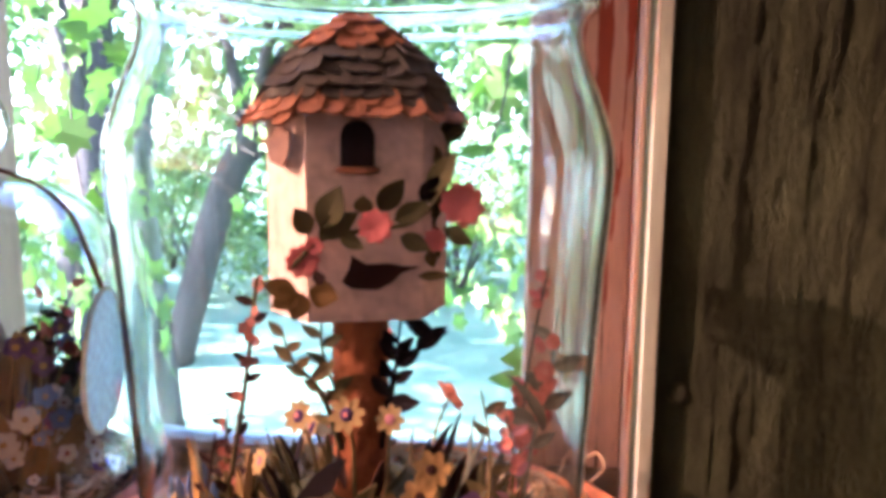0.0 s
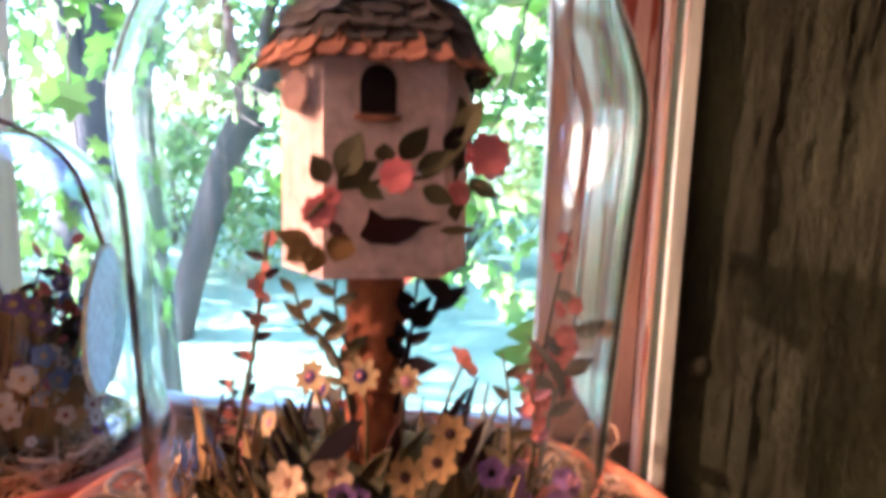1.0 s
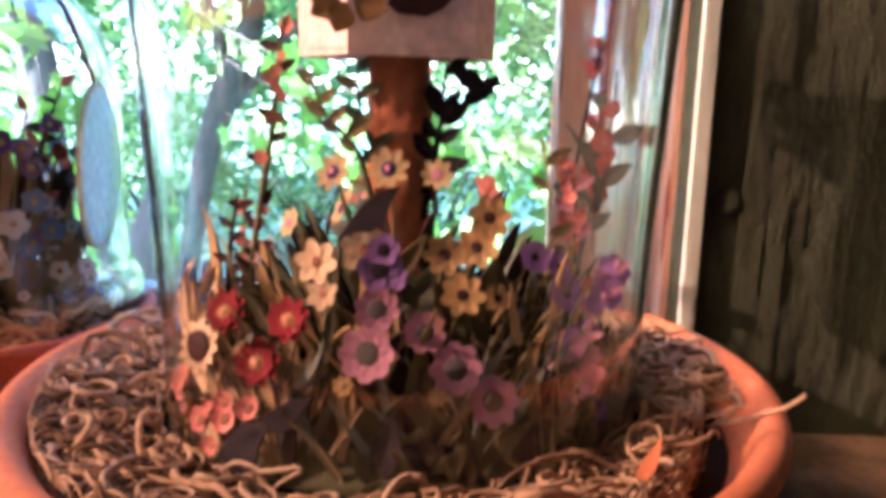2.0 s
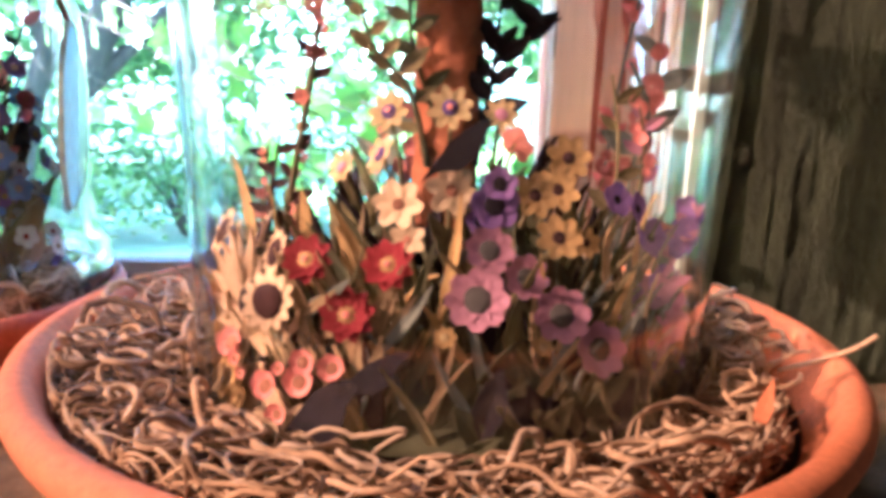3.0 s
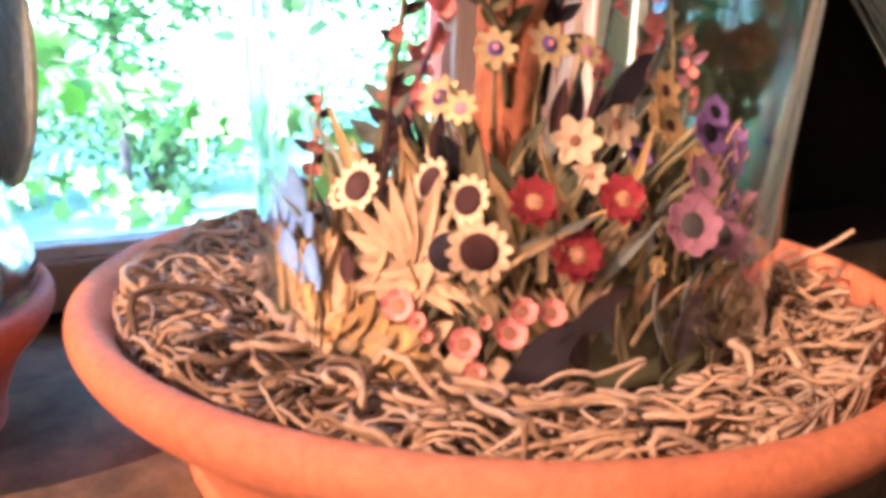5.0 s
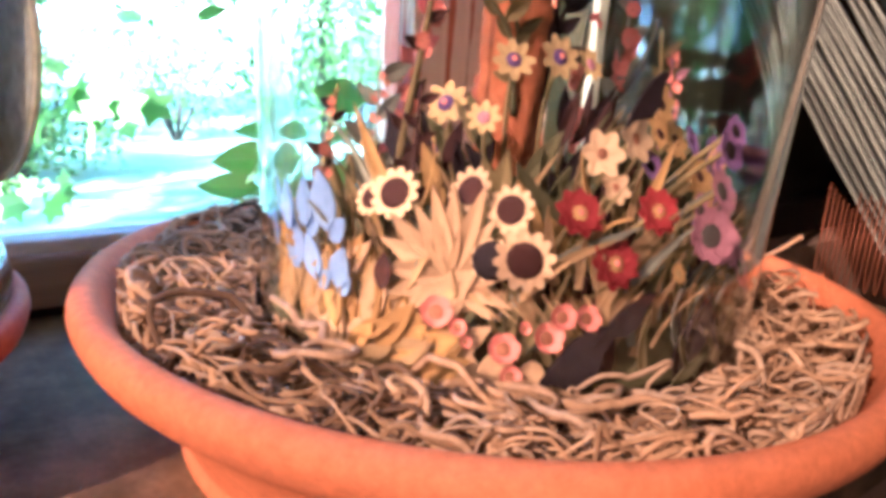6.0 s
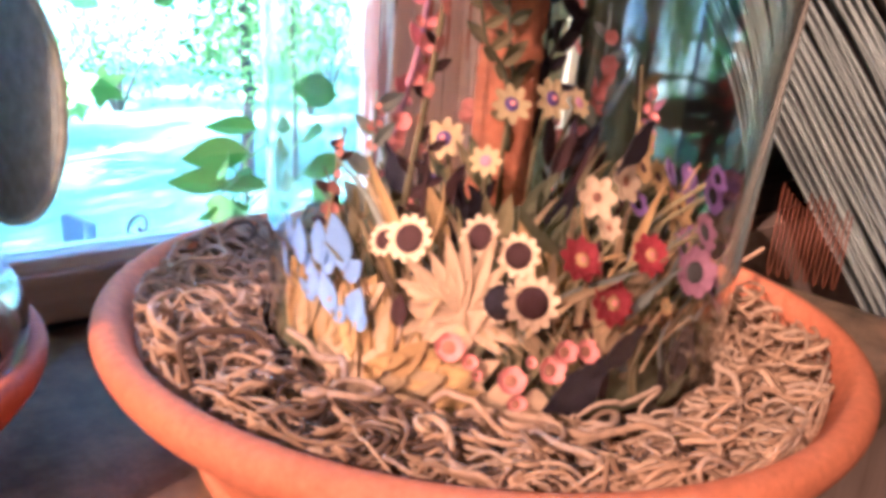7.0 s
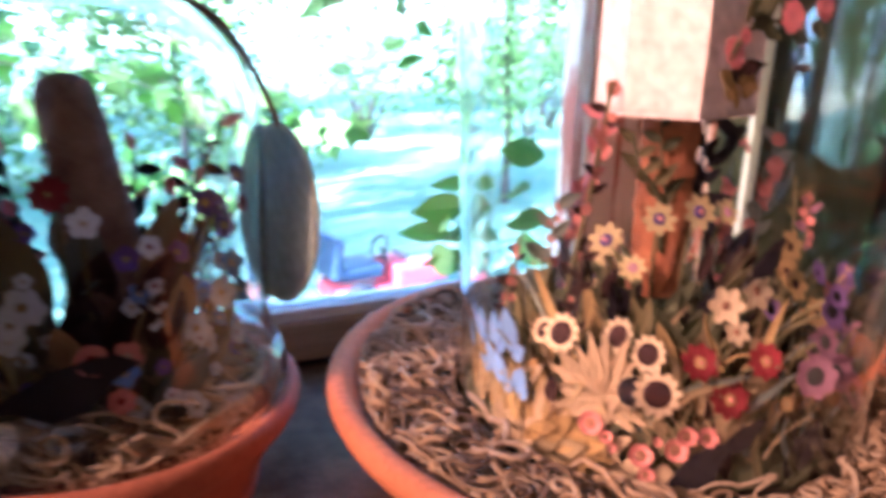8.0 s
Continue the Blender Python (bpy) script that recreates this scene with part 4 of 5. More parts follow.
def upright(pos, normal):
    """Pose at pos: z along the normal, y as near to up as can be."""
    z = Vector(normal).normalized()
    x = Vector((0, 0, 1)).cross(z).normalized()
    m = Matrix((x, z.cross(x), z)).transposed().to_4x4()
    m.translation = pos
    return m


def flat(name, pts, mat, parent, m, thick=0.0006, label=""):
    n = len(pts)
    vs = [(x, y, thick) for x, y in pts] + [(x, y, 0) for x, y in pts]
    fs = [tuple(range(n)), tuple(range(2 * n - 1, n - 1, -1))] + [(i, n + i, n + (i + 1) % n, (i + 1) % n) for i in range(n)]
    return part(name, mesh_of(name, vs, fs, mat), parent, label, m)


def on_wall(corner, normal, x, z, lift=0.0004):
    along = Vector((-normal.y, normal.x, 0))
    return Vector((corner[0], corner[1], 0)) + along * x + Vector((0, 0, z - GZ)) + normal * lift


arch = [(-0.0045, -0.006)] + [(0.0045 * math.cos(a), 0.0015 + 0.0045 * math.sin(a)) for a in [math.pi * (1 - k / 10) for k in range(11)]] + [(0.0045, -0.006)]
# flat dark arch on the closed wall stands for the shaded opening
flat("doorway", [(x, y) for x, y in arch][::-1], P_DARK, garden, upright(on_wall(HEX[0], FRONT, 0.0135, 0.1745), FRONT), 0.0004, "near-black arch painted as the shade in the entrance hole")
flat("ledge", [(0.006 * math.cos(a), 0.0016 * math.sin(a)) for a in [k * 0.45 for k in range(14)]], P_RUST, garden, upright(on_wall(HEX[0], FRONT, 0.0135, 0.1672), FRONT) @ Matrix.Rotation(radians(-55), 4, "X"), 0.0008, "rust paper ledge")
cut = [(-0.0085, -0.0015), (-0.006, -0.0035), (0.001, -0.0040), (0.005, -0.002), (0.0075, 0.0004), (0.0125, 0.0020), (0.0075, 0.0024), (0.004, 0.0032), (-0.002, 0.0030), (-0.0058, 0.0055), (-0.0066, 0.0018)]
flat("dark_cutout", cut, P_BROWN, garden, upright(on_wall(HEX[0], FRONT, 0.0175, 0.1395, 0.0016), FRONT), 0.0006, "chocolate card cut-out on the wall")
cut2 = [(-0.0075, 0.0015), (-0.004, 0.0002), (-0.002, -0.0036), (0.0035, -0.0046), (0.0065, -0.0012), (0.0068, 0.0030), (0.0035, 0.0046), (0.0005, 0.0040), (-0.0018, 0.0018)]
flat("brown_cutout", [(1.2 * x, 1.2 * y) for x, y in cut2], paper("rosy_brown_card", (0.27, 0.17, 0.14), 0.1), garden, upright(on_wall(HEX[5], LEFTN, 0.0105, 0.1735, 0.003), LEFTN), 0.0006, "rosy brown card cut-out")

# flower patterns, radius 1, facing +z
CENTRE = {m.name: dome_me("flower_centre", 1.0, 0.28, m) for m in (P_BROWN, P_PURPLE, P_DARK, P_OCHRE, P_RED, P_BLUSH, P_MAUVE, P_OLIVE, P_RUST, P_CREAM, P_PINK, P_MOSSGREEN, P_YELLOW, P_SLATE)}
FL = {
    "sunflower": flower_me("flower", 12, P_CREAM, petal_round, 0.228, 0.10, 0.35),
    "daisy": flower_me("flower", 8, P_YELLOW, petal_round, 0.25, 0.10, 0.3),
    "cream": flower_me("flower", 6, P_CREAM, petal_round, 0.33, 0.18, 0.35),
    "red": flower_me("flower", 9, P_RED, petal_point, 0.30, 0.12, 0.4, 2),
    "mauve": flower_me("flower", 8, P_MAUVE, petal_round, 0.38, 0.22, 0.35),
    "violet": flower_me("flower", 5, P_VIOLET, petal_round, 0.52, 0.20, 0.35),
    "ochre": flower_me("flower", 7, P_OCHRE, petal_round, 0.31, 0.15, 0.35),
    "coral": flower_me("flower", 5, P_CORAL, petal_round, 0.45, 0.15, 0.35),
    "bell": flower_me("flower", 6, P_BLUSH, petal_round, 0.55, 0.55, 0.2),
    "rose": flower_me("flower", 9, P_PINK, petal_round, 0.34, 0.02, 0.25, 2),
    "white": flower_me("flower", 5, P_WHITE, petal_round, 0.45, 0.15, 0.3),
    "blue": flower_me("flower", 5, P_BLUE, petal_round, 0.45, 0.15, 0.3),
    "purple": flower_me("flower", 5, P_PURPLE, petal_round, 0.48, 0.15, 0.3),
}


def plant(parent, kind, p, r, out, middle, share, stem=0.0, tilt=0.45):
    """A flower at p (in the thing's frame) that faces outwards, with its centre and stalk."""
    nrm = Vector((out[0], out[1], tilt + random.uniform(-0.15, 0.15))) + Vector((random.uniform(-0.2, 0.2), random.uniform(-0.2, 0.2), 0))
    nrm.normalize()
    ob = part("flower", FL[kind], parent, m=facing(p, nrm, r, random.uniform(0, 6.28)))
    if middle:
        part("flower_centre", CENTRE[middle.name], ob, m=Matrix.Translation((0, 0, 0.07)) @ Matrix.Scale(share, 4))
    if stem:
        foot = Vector((p.x * 0.72, p.y * 0.72, max(0.0, p.z - stem)))
        part("stem", tube_me("stem", [p - nrm * r * 0.1, p.lerp(foot, 0.35) - nrm * r * 0.5, foot], [0.0005, 0.0006, 0.0007], P_OLIVE, 5), parent)
    return ob


def outward(x, y, bias=(-0.1, -0.5)):
    v = Vector((x, y)).normalized() + Vector(bias)
    return v.normalized()


for rows, kind, mid, share, stem in ((SUNFLOWERS, "sunflower", P_BROWN, 0.60, 0.014), (PURPLE_EYED_DAISIES, "daisy", P_PURPLE, 0.36, 0.03), (CREAM_FLOWERS, "cream", P_RUST, 0.24, 0.02),
                                     (RED_FLOWERS, "red", P_OCHRE, 0.40, 0.018), (MAUVE_FLOWERS, "mauve", P_SLATE, 0.44, 0.018), (PINK_BELLS, "bell", P_RUST, 0.46, 0.0),
                                     (OCHRE_FLOWERS, "ochre", P_BROWN, 0.28, 0.02), (VIOLET_FLOWERS, "violet", P_DARK, 0.25, 0.02), (CORAL_FLOWERS, "coral", P_OCHRE, 0.2, 0.025)):
    for n, (x, y, z, r) in enumerate(rows):
        if kind == "daisy" and n in (4, 5):
            mid = P_MAUVE
        k = "violet" if kind == "mauve" and n in (5, 6, 7) else kind
        ob = plant(garden, k, local(x, y, z), r, (-1.0, -0.22) if kind == "sunflower" and n != 3 else outward(x, y), P_DARK if k != kind else mid, share, stem)
        if kind in ("red", "daisy") and n < 4:
            part("flower_eye", CENTRE[P_BLUSH.name], ob, m=Matrix.Translation((0, 0, 0.24)) @ Matrix.Scale(0.13, 4))
for x, y, z, r in ((0.0455, -0.0380, 0.0463, 0.0042), (0.0420, -0.0400, 0.0420, 0.0036), (0.0470, -0.0340, 0.0420, 0.0036)):
    plant(garden, "purple", local(x, y, z), r, outward(x, y), P_OCHRE, 0.3)
for x, y, z in ((0.0105, -0.0600, 0.0565), (-0.0085, -0.0620, 0.0592)):
    plant(garden, "ochre", local(x, y, z), 0.0022, outward(x, y), P_YELLOW, 0.4)
# a dark-centred seed head beside the large sunflower
plant(garden, "sunflower", local(-0.0447, -0.0463, 0.0620), 0.0043, (-0.7, -0.6), P_DARK, 0.9)
for x, y, z, r in ROSES:
    p = local(x, y, z)
    plant(garden, "rose", p, r, (0.15, -1.0), P_PINK, 0.16, 0.0, 0.15)
v2, f2 = [], []
blade_geo(v2, f2, Matrix.Identity(4), 1.0, 0.22, leaf_shape, 0.12, 0.3, 0.018, 7)
LEAF = {m.name: mesh_of("leaf", v2, f2, m) for m in (P_TAN, P_OLIVE, P_MOSSGREEN, P_GREY, P_DARK, P_BLUE, P_OCHRE, P_MAUVE, P_PINK, P_BROWN, P_SAND, P_HONEY)}
v2, f2 = [], []
blade_geo(v2, f2, Matrix.Identity(4), 1.0, 0.055, grass_shape, 0.35, 0.3, 0.012, 8)
BLADE = {m.name: mesh_of("grass_blade", v2, f2, m) for m in (P_TAN, P_OLIVE, P_MOSSGREEN, P_GREY, P_OCHRE)}


def along(p, direction, out, scale, spin=0.0):
    """A pose at p with x along direction and z towards out."""
    x = Vector(direction).normalized()
    z = Vector(out)
    z = (z - x * z.dot(x)).normalized()
    m = Matrix((x, z.cross(x), z)).transposed().to_4x4()
    m.translation = p
    return m @ Matrix.Rotation(spin, 4, "X") @ Matrix.Scale(scale, 4)


# the rose spray on the house wall, in millimetres from the middle rose
def on_spray(dx, dz, out=0.0):
    return local(0.006 + dx / 1000, -0.0285 + 0.276 * dx / 1000 - out, 0.153 + dz / 1000)


part("rose_stem", tube_me("rose_stem", smooth_profile([tuple(on_spray(*q)) for q in ((-21, -10), (-14, -3), (-6, -1), (0, 0), (8, 1), (14, 6), (18, 12))], 5), 0.0007, P_MOSSGREEN, 6), garden)
for bx, bz, tx, tz, mat, wide in ((-13.4, 0.3, -8.6, 9.9, P_MOSSGREEN, 1.1), (-14, -1.8, -5.4, 3.7, P_MOSSGREEN, 0.9), (-16, -1, -19.2, 5.1, P_OLIVE, 1.2), (-3, 4.0, -2.6, 8.6, P_MOSSGREEN, 1.5), (0.7, 4.7, 6.5, 12.4, P_MOSSGREEN, 1.0),
                                  (4.6, 1.9, 12.7, 6.6, P_MOSSGREEN, 0.9), (13.2, 9.5, 19.5, 18.2, P_MOSSGREEN, 0.9), (11, 7, 15, 13, P_DARK, 1.0), (17, 0, 23.7, -3.9, P_MOSSGREEN, 0.9), (13.2, -5.8, 14.2, -10, P_OLIVE, 1.3),
                                  (10.4, -12.6, 18.5, -12.3, P_OLIVE, 0.5), (-15.6, -12.6, -12.1, -11.6, P_BROWN, 1.6), (-16.4, -15.5, -9.8, -17.3, P_HONEY, 1.6), (-19.3, -16.3, -27, -13.5, P_OCHRE, 1.0), (-18, -16, -20, -22, P_HONEY, 1.5),
                                  (-19, -15.5, -24.5, -19, P_OCHRE, 1.4), (6, -2, 13, -5, P_MOSSGREEN, 1.0), (-9, -1.5, -3, -4.5, P_MOSSGREEN, 0.9)):
    a, b = on_spray(bx, bz, 0.0012), on_spray(tx, tz, random.uniform(0.001, 0.004))
    part("leaf", LEAF[mat.name], garden, m=along(a, b - a, (0.2, -1, 0.1), (b - a).length * 1.12, random.uniform(-0.35, 0.35)) @ Matrix.Diagonal((1, wide * 1.35, 1, 1)))
VINE_PTS = [local(0.0185, -0.008, 0.150), local(0.0205, -0.010, 0.158), local(0.0212, -0.010, 0.166), local(0.0228, -0.006, 0.174), local(0.0195, 0.000, 0.181)]
part("vine", tube_me("vine", smooth_profile([tuple(p) for p in VINE_PTS], 5), 0.0006, P_MOSSGREEN, 5), garden)
for k in range(7):
    p = VINE_PTS[k % 5].lerp(VINE_PTS[(k + 1) % 5] if k % 5 < 4 else VINE_PTS[3], random.random())
    part("leaf", LEAF[P_MOSSGREEN.name], garden, m=along(p, (random.uniform(-0.5, 1), random.uniform(-0.5, 0.5), random.uniform(-0.8, 1)), (0, -1, 0.2), random.uniform(0.008, 0.013)))

# blue cluster by the glass
for deg, z, r in BLUE_PETALS:
    c, d = math.cos(radians(deg)), math.sin(radians(deg))
    p = local(JAR_AT.x + 0.0594 * c, JAR_AT.y + 0.0594 * d, z)
    part("blue_petal", LEAF[P_BLUE.name], garden, m=along(p - Vector((0, 0, r)), (0, random.uniform(-0.45, 0.45), 1), (c, d, 0.05), 2.1 * r * random.uniform(0.85, 1.1)) @ Matrix.Diagonal((1, 1.35, 1, 1)))
    part("blue_petal", LEAF[P_BLUE.name], garden, m=along(p - Vector((-0.0006, 0, 1.3 * r)), (0, random.choice((-0.8, 0.8)), 0.7), (c, d, 0.05), 1.5 * r) @ Matrix.Diagonal((1, 1.25, 1, 1)))

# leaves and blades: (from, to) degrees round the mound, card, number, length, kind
# from -95 to -20 darker card puts the shadow side into the leaves
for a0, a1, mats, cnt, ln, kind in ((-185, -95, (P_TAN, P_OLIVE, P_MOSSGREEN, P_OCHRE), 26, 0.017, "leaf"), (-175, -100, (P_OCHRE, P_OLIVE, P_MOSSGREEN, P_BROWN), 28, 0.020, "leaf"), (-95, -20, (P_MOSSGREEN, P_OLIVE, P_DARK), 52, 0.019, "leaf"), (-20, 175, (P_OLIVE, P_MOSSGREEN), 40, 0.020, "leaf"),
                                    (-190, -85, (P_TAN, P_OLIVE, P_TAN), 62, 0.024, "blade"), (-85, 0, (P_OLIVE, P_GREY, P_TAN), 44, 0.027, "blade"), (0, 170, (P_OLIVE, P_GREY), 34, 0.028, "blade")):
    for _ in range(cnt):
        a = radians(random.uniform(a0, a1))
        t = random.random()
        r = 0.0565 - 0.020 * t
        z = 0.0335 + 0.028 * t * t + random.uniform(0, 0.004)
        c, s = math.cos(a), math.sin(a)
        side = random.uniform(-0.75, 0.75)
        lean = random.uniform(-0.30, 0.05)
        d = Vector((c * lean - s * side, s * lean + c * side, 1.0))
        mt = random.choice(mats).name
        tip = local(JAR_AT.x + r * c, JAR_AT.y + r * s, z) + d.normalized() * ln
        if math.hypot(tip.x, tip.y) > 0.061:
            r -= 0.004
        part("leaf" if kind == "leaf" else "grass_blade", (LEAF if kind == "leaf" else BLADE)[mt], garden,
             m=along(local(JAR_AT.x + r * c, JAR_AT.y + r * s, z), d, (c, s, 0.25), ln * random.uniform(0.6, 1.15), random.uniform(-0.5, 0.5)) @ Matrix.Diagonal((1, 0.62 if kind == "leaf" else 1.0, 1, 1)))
# thick curled stalks between the flowers and dark leaves behind them
for k in range(34):
    a = radians(random.uniform(-185, -20))
    r0 = random.uniform(0.036, 0.054)
    z0 = 0.040 + random.uniform(0, 0.012)
    h = random.uniform(0.012, 0.024)
    c, s = math.cos(a), math.sin(a)
    lean = random.uniform(-0.006, 0.006)
    pts = [local(JAR_AT.x + r0 * c, JAR_AT.y + r0 * s, z0), local((r0 - 0.003) * c - s * lean * 0.2, (r0 - 0.003) * s + c * lean * 0.2, z0 + h * 0.5),
           local((r0 - 0.004) * c - s * lean, (r0 - 0.004) * s + c * lean, z0 + h * 0.85), local((r0 - 0.001) * c - s * lean * 1.8, (r0 - 0.001) * s + c * lean * 1.8, z0 + h)]
    part("stalk", tube_me("stalk", smooth_profile([tuple(p) for p in pts], 4), [0.0008 - 0.00004 * i for i in range(13)], random.choice((P_TAN, P_OLIVE, P_TAN, P_OCHRE)), 6), garden)
for k in range(60):
    a = radians(random.uniform(-200, 20))
    r0 = random.uniform(0.018, 0.040)
    z0 = 0.052 + (0.040 - r0) * 1.1 + random.uniform(-0.004, 0.006)
    c, s = math.cos(a), math.sin(a)
    side = random.uniform(-0.8, 0.8)
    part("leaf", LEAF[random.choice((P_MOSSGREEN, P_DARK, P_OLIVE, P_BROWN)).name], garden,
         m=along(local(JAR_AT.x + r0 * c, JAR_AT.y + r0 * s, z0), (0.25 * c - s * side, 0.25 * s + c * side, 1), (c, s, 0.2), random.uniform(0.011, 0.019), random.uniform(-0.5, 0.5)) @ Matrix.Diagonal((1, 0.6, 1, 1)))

# loose narrow blades in front of and among the flowers
for k in range(80):
    a = radians(random.uniform(-180, -25))
    r0 = random.uniform(0.046, 0.0575)
    z0 = 0.038 + random.uniform(0, 0.030) * (1 if r0 < 0.053 else 0.4)
    c, s = math.cos(a), math.sin(a)
    side = random.uniform(-1.1, 1.1)
    part("grass_blade", BLADE[random.choice((P_TAN, P_OLIVE, P_GREY, P_OCHRE, P_MOSSGREEN)).name], garden,
         m=along(local(JAR_AT.x + r0 * c, JAR_AT.y + r0 * s, z0), (-0.15 * c - s * side, -0.15 * s + c * side, 1), (c, s, 0.3), random.uniform(0.012, 0.024), random.uniform(-0.8, 0.8)) @ Matrix.Diagonal((1, random.uniform(0.8, 1.6), 1, 1)))
# large pale leaf card in front: a body with fingers that follow the curve of the jar
def round_jar(deg, z, r):
    a = radians(deg)
    return local(JAR_AT.x + r * math.cos(a), JAR_AT.y + r * math.sin(a), z), Vector((math.cos(a), math.sin(a), 0)), Vector((-math.sin(a), math.cos(a), 0))


def curved_card(name, mat, r, rows, label="", thick=0.0006):
    """A card bent round the jar's axis; rows of (degrees, lower z, upper z)."""
    vs, fs = [], []
    for deg, z0, z1 in rows:
        for rr in (r, r - thick):
            for z in (z0, z1):
                p, _, _ = round_jar(deg, z, rr)
                vs.append(p)
    n = len(rows)
    for k in range(n - 1):
        b, c = 4 * k, 4 * k + 4
        fs += [(b, c, c + 1, b + 1), (b + 2, b + 3, c + 3, c + 2), (b + 1, c + 1, c + 3, b + 3), (b, b + 2, c + 2, c)]
    fs += [(0, 1, 3, 2), (4 * n - 4, 4 * n - 2, 4 * n - 1, 4 * n - 3)]
    return part(name, mesh_of(name, vs, fs, mat), garden, label)


def finger(deg, z, r, turn, length, mat_leaf, wide=1.0):
    """A leaf lying against the jar's curve; turn is its angle from level."""
    p, out, side = round_jar(deg, z, r)
    d = side * math.cos(radians(turn)) + Vector((0, 0, math.sin(radians(turn)))) - out * 0.06
    part("fern_leaf", mat_leaf, garden, m=along(p, d, out + Vector((0, 0, 0.15)), length, random.uniform(-0.25, 0.25)) @ Matrix.Diagonal((1, wide, 1, 1)))


curved_card("leaf_card", P_SAND, 0.0566, [(-154 + k, 0.0540 - 0.0050 * math.sin(math.pi * k / 20), 0.0540 + 0.0085 * math.sin(math.pi * k / 20)) for k in range(21)], "pale sand-coloured leaf card")
curved_card("leaf_card", P_SAND, 0.0582, [(-182 + k, 0.0315, 0.0405 + 0.0040 * abs(math.sin(k * 0.42)) - 0.003 * (k / 74) ** 2 - 0.006 * max(0.0, (k - 52) / 16)) for k in range(69)], "pale sand-coloured leaf card")
for turn, length, wide in ((12, 0.013, 0.8), (38, 0.015, 0.7), (58, 0.019, 0.6), (74, 0.021, 0.55), (90, 0.020, 0.6), (104, 0.022, 0.55), (120, 0.020, 0.65), (138, 0.019, 0.7), (156, 0.017, 0.8), (176, 0.016, 0.8), (200, 0.015, 0.9), (222, 0.014, 0.9), (-18, 0.014, 0.7), (-40, 0.012, 0.8)):
    finger(-144, 0.0565, 0.0570 + random.uniform(0, 0.0008), turn, length * random.uniform(0.8, 1.0), LEAF[P_SAND.name], wide * 0.8)
for k in range(24):
    finger(random.uniform(-172, -148), random.uniform(0.036, 0.052), 0.0562 + random.uniform(0, 0.0016), random.uniform(28, 80), random.uniform(0.011, 0.020), LEAF[random.choice((P_SAND, P_HONEY, P_TAN)).name], 0.8)
# honey-coloured upright leaves at the blue end and lying ones before the pale card
for k in range(38):
    finger(random.uniform(-204, -166), random.uniform(0.033, 0.042), 0.0570 + random.uniform(-0.002, 0.0016), random.uniform(45, 105), random.uniform(0.013, 0.021), LEAF[random.choice((P_HONEY, P_HONEY, P_TAN, P_OCHRE)).name], random.uniform(0.5, 0.8))
for k in range(15):
    finger(random.uniform(-166, -146), random.uniform(0.034, 0.042), 0.0592 + random.uniform(0, 0.0008), random.uniform(18, 55), random.uniform(0.010, 0.016), LEAF[random.choice((P_HONEY, P_HONEY, P_TAN)).name], random.uniform(0.8, 1.0))
# dull green and near-black leaves that paint shade round the foot of the garden
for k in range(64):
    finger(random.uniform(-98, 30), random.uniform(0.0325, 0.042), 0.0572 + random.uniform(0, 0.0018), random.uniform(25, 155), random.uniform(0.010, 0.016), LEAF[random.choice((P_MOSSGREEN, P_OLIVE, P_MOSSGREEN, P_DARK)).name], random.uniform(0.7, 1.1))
# pale curved blades right of it, up towards the red flowers
for k in range(18):
    finger(random.uniform(-132, -104), random.uniform(0.046, 0.062), 0.0572 + random.uniform(0, 0.0016), random.uniform(30, 110), random.uniform(0.012, 0.024), BLADE[random.choice((P_TAN, P_GREY, P_TAN, P_OLIVE)).name], 1.7)
for k in range(9):
    p = round_jar(-140 + 2.7 * k, 0.0545 + 0.0006 * (k % 3), 0.0590)[0]
    part("fern_leaf", BLADE[P_TAN.name], garden, m=along(p, (0.55, -0.25, -0.55 - 0.05 * k), (-0.5, -0.8, 0.4), 0.0085))

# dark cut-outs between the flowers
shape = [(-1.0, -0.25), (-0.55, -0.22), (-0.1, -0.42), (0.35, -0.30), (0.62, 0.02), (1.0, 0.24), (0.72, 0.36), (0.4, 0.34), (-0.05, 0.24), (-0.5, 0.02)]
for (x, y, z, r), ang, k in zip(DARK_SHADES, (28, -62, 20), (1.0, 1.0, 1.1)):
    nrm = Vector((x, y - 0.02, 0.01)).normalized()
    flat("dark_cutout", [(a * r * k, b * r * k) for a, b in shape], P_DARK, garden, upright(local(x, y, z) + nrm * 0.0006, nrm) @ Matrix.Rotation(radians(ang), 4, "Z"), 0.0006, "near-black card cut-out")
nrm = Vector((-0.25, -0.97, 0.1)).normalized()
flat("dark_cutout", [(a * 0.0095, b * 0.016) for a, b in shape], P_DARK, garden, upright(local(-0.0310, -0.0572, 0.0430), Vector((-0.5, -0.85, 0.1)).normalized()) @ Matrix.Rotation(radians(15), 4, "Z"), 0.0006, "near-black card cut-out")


part("bud", LEAF[P_BROWN.name], garden, "brown pointed bud", along(local(-0.0566, -0.0280, 0.0525), (0.05, -0.1, 1), (-0.9, -0.4, 0.1), 0.0085) @ Matrix.Diagonal((1, 1.05, 1, 1)))


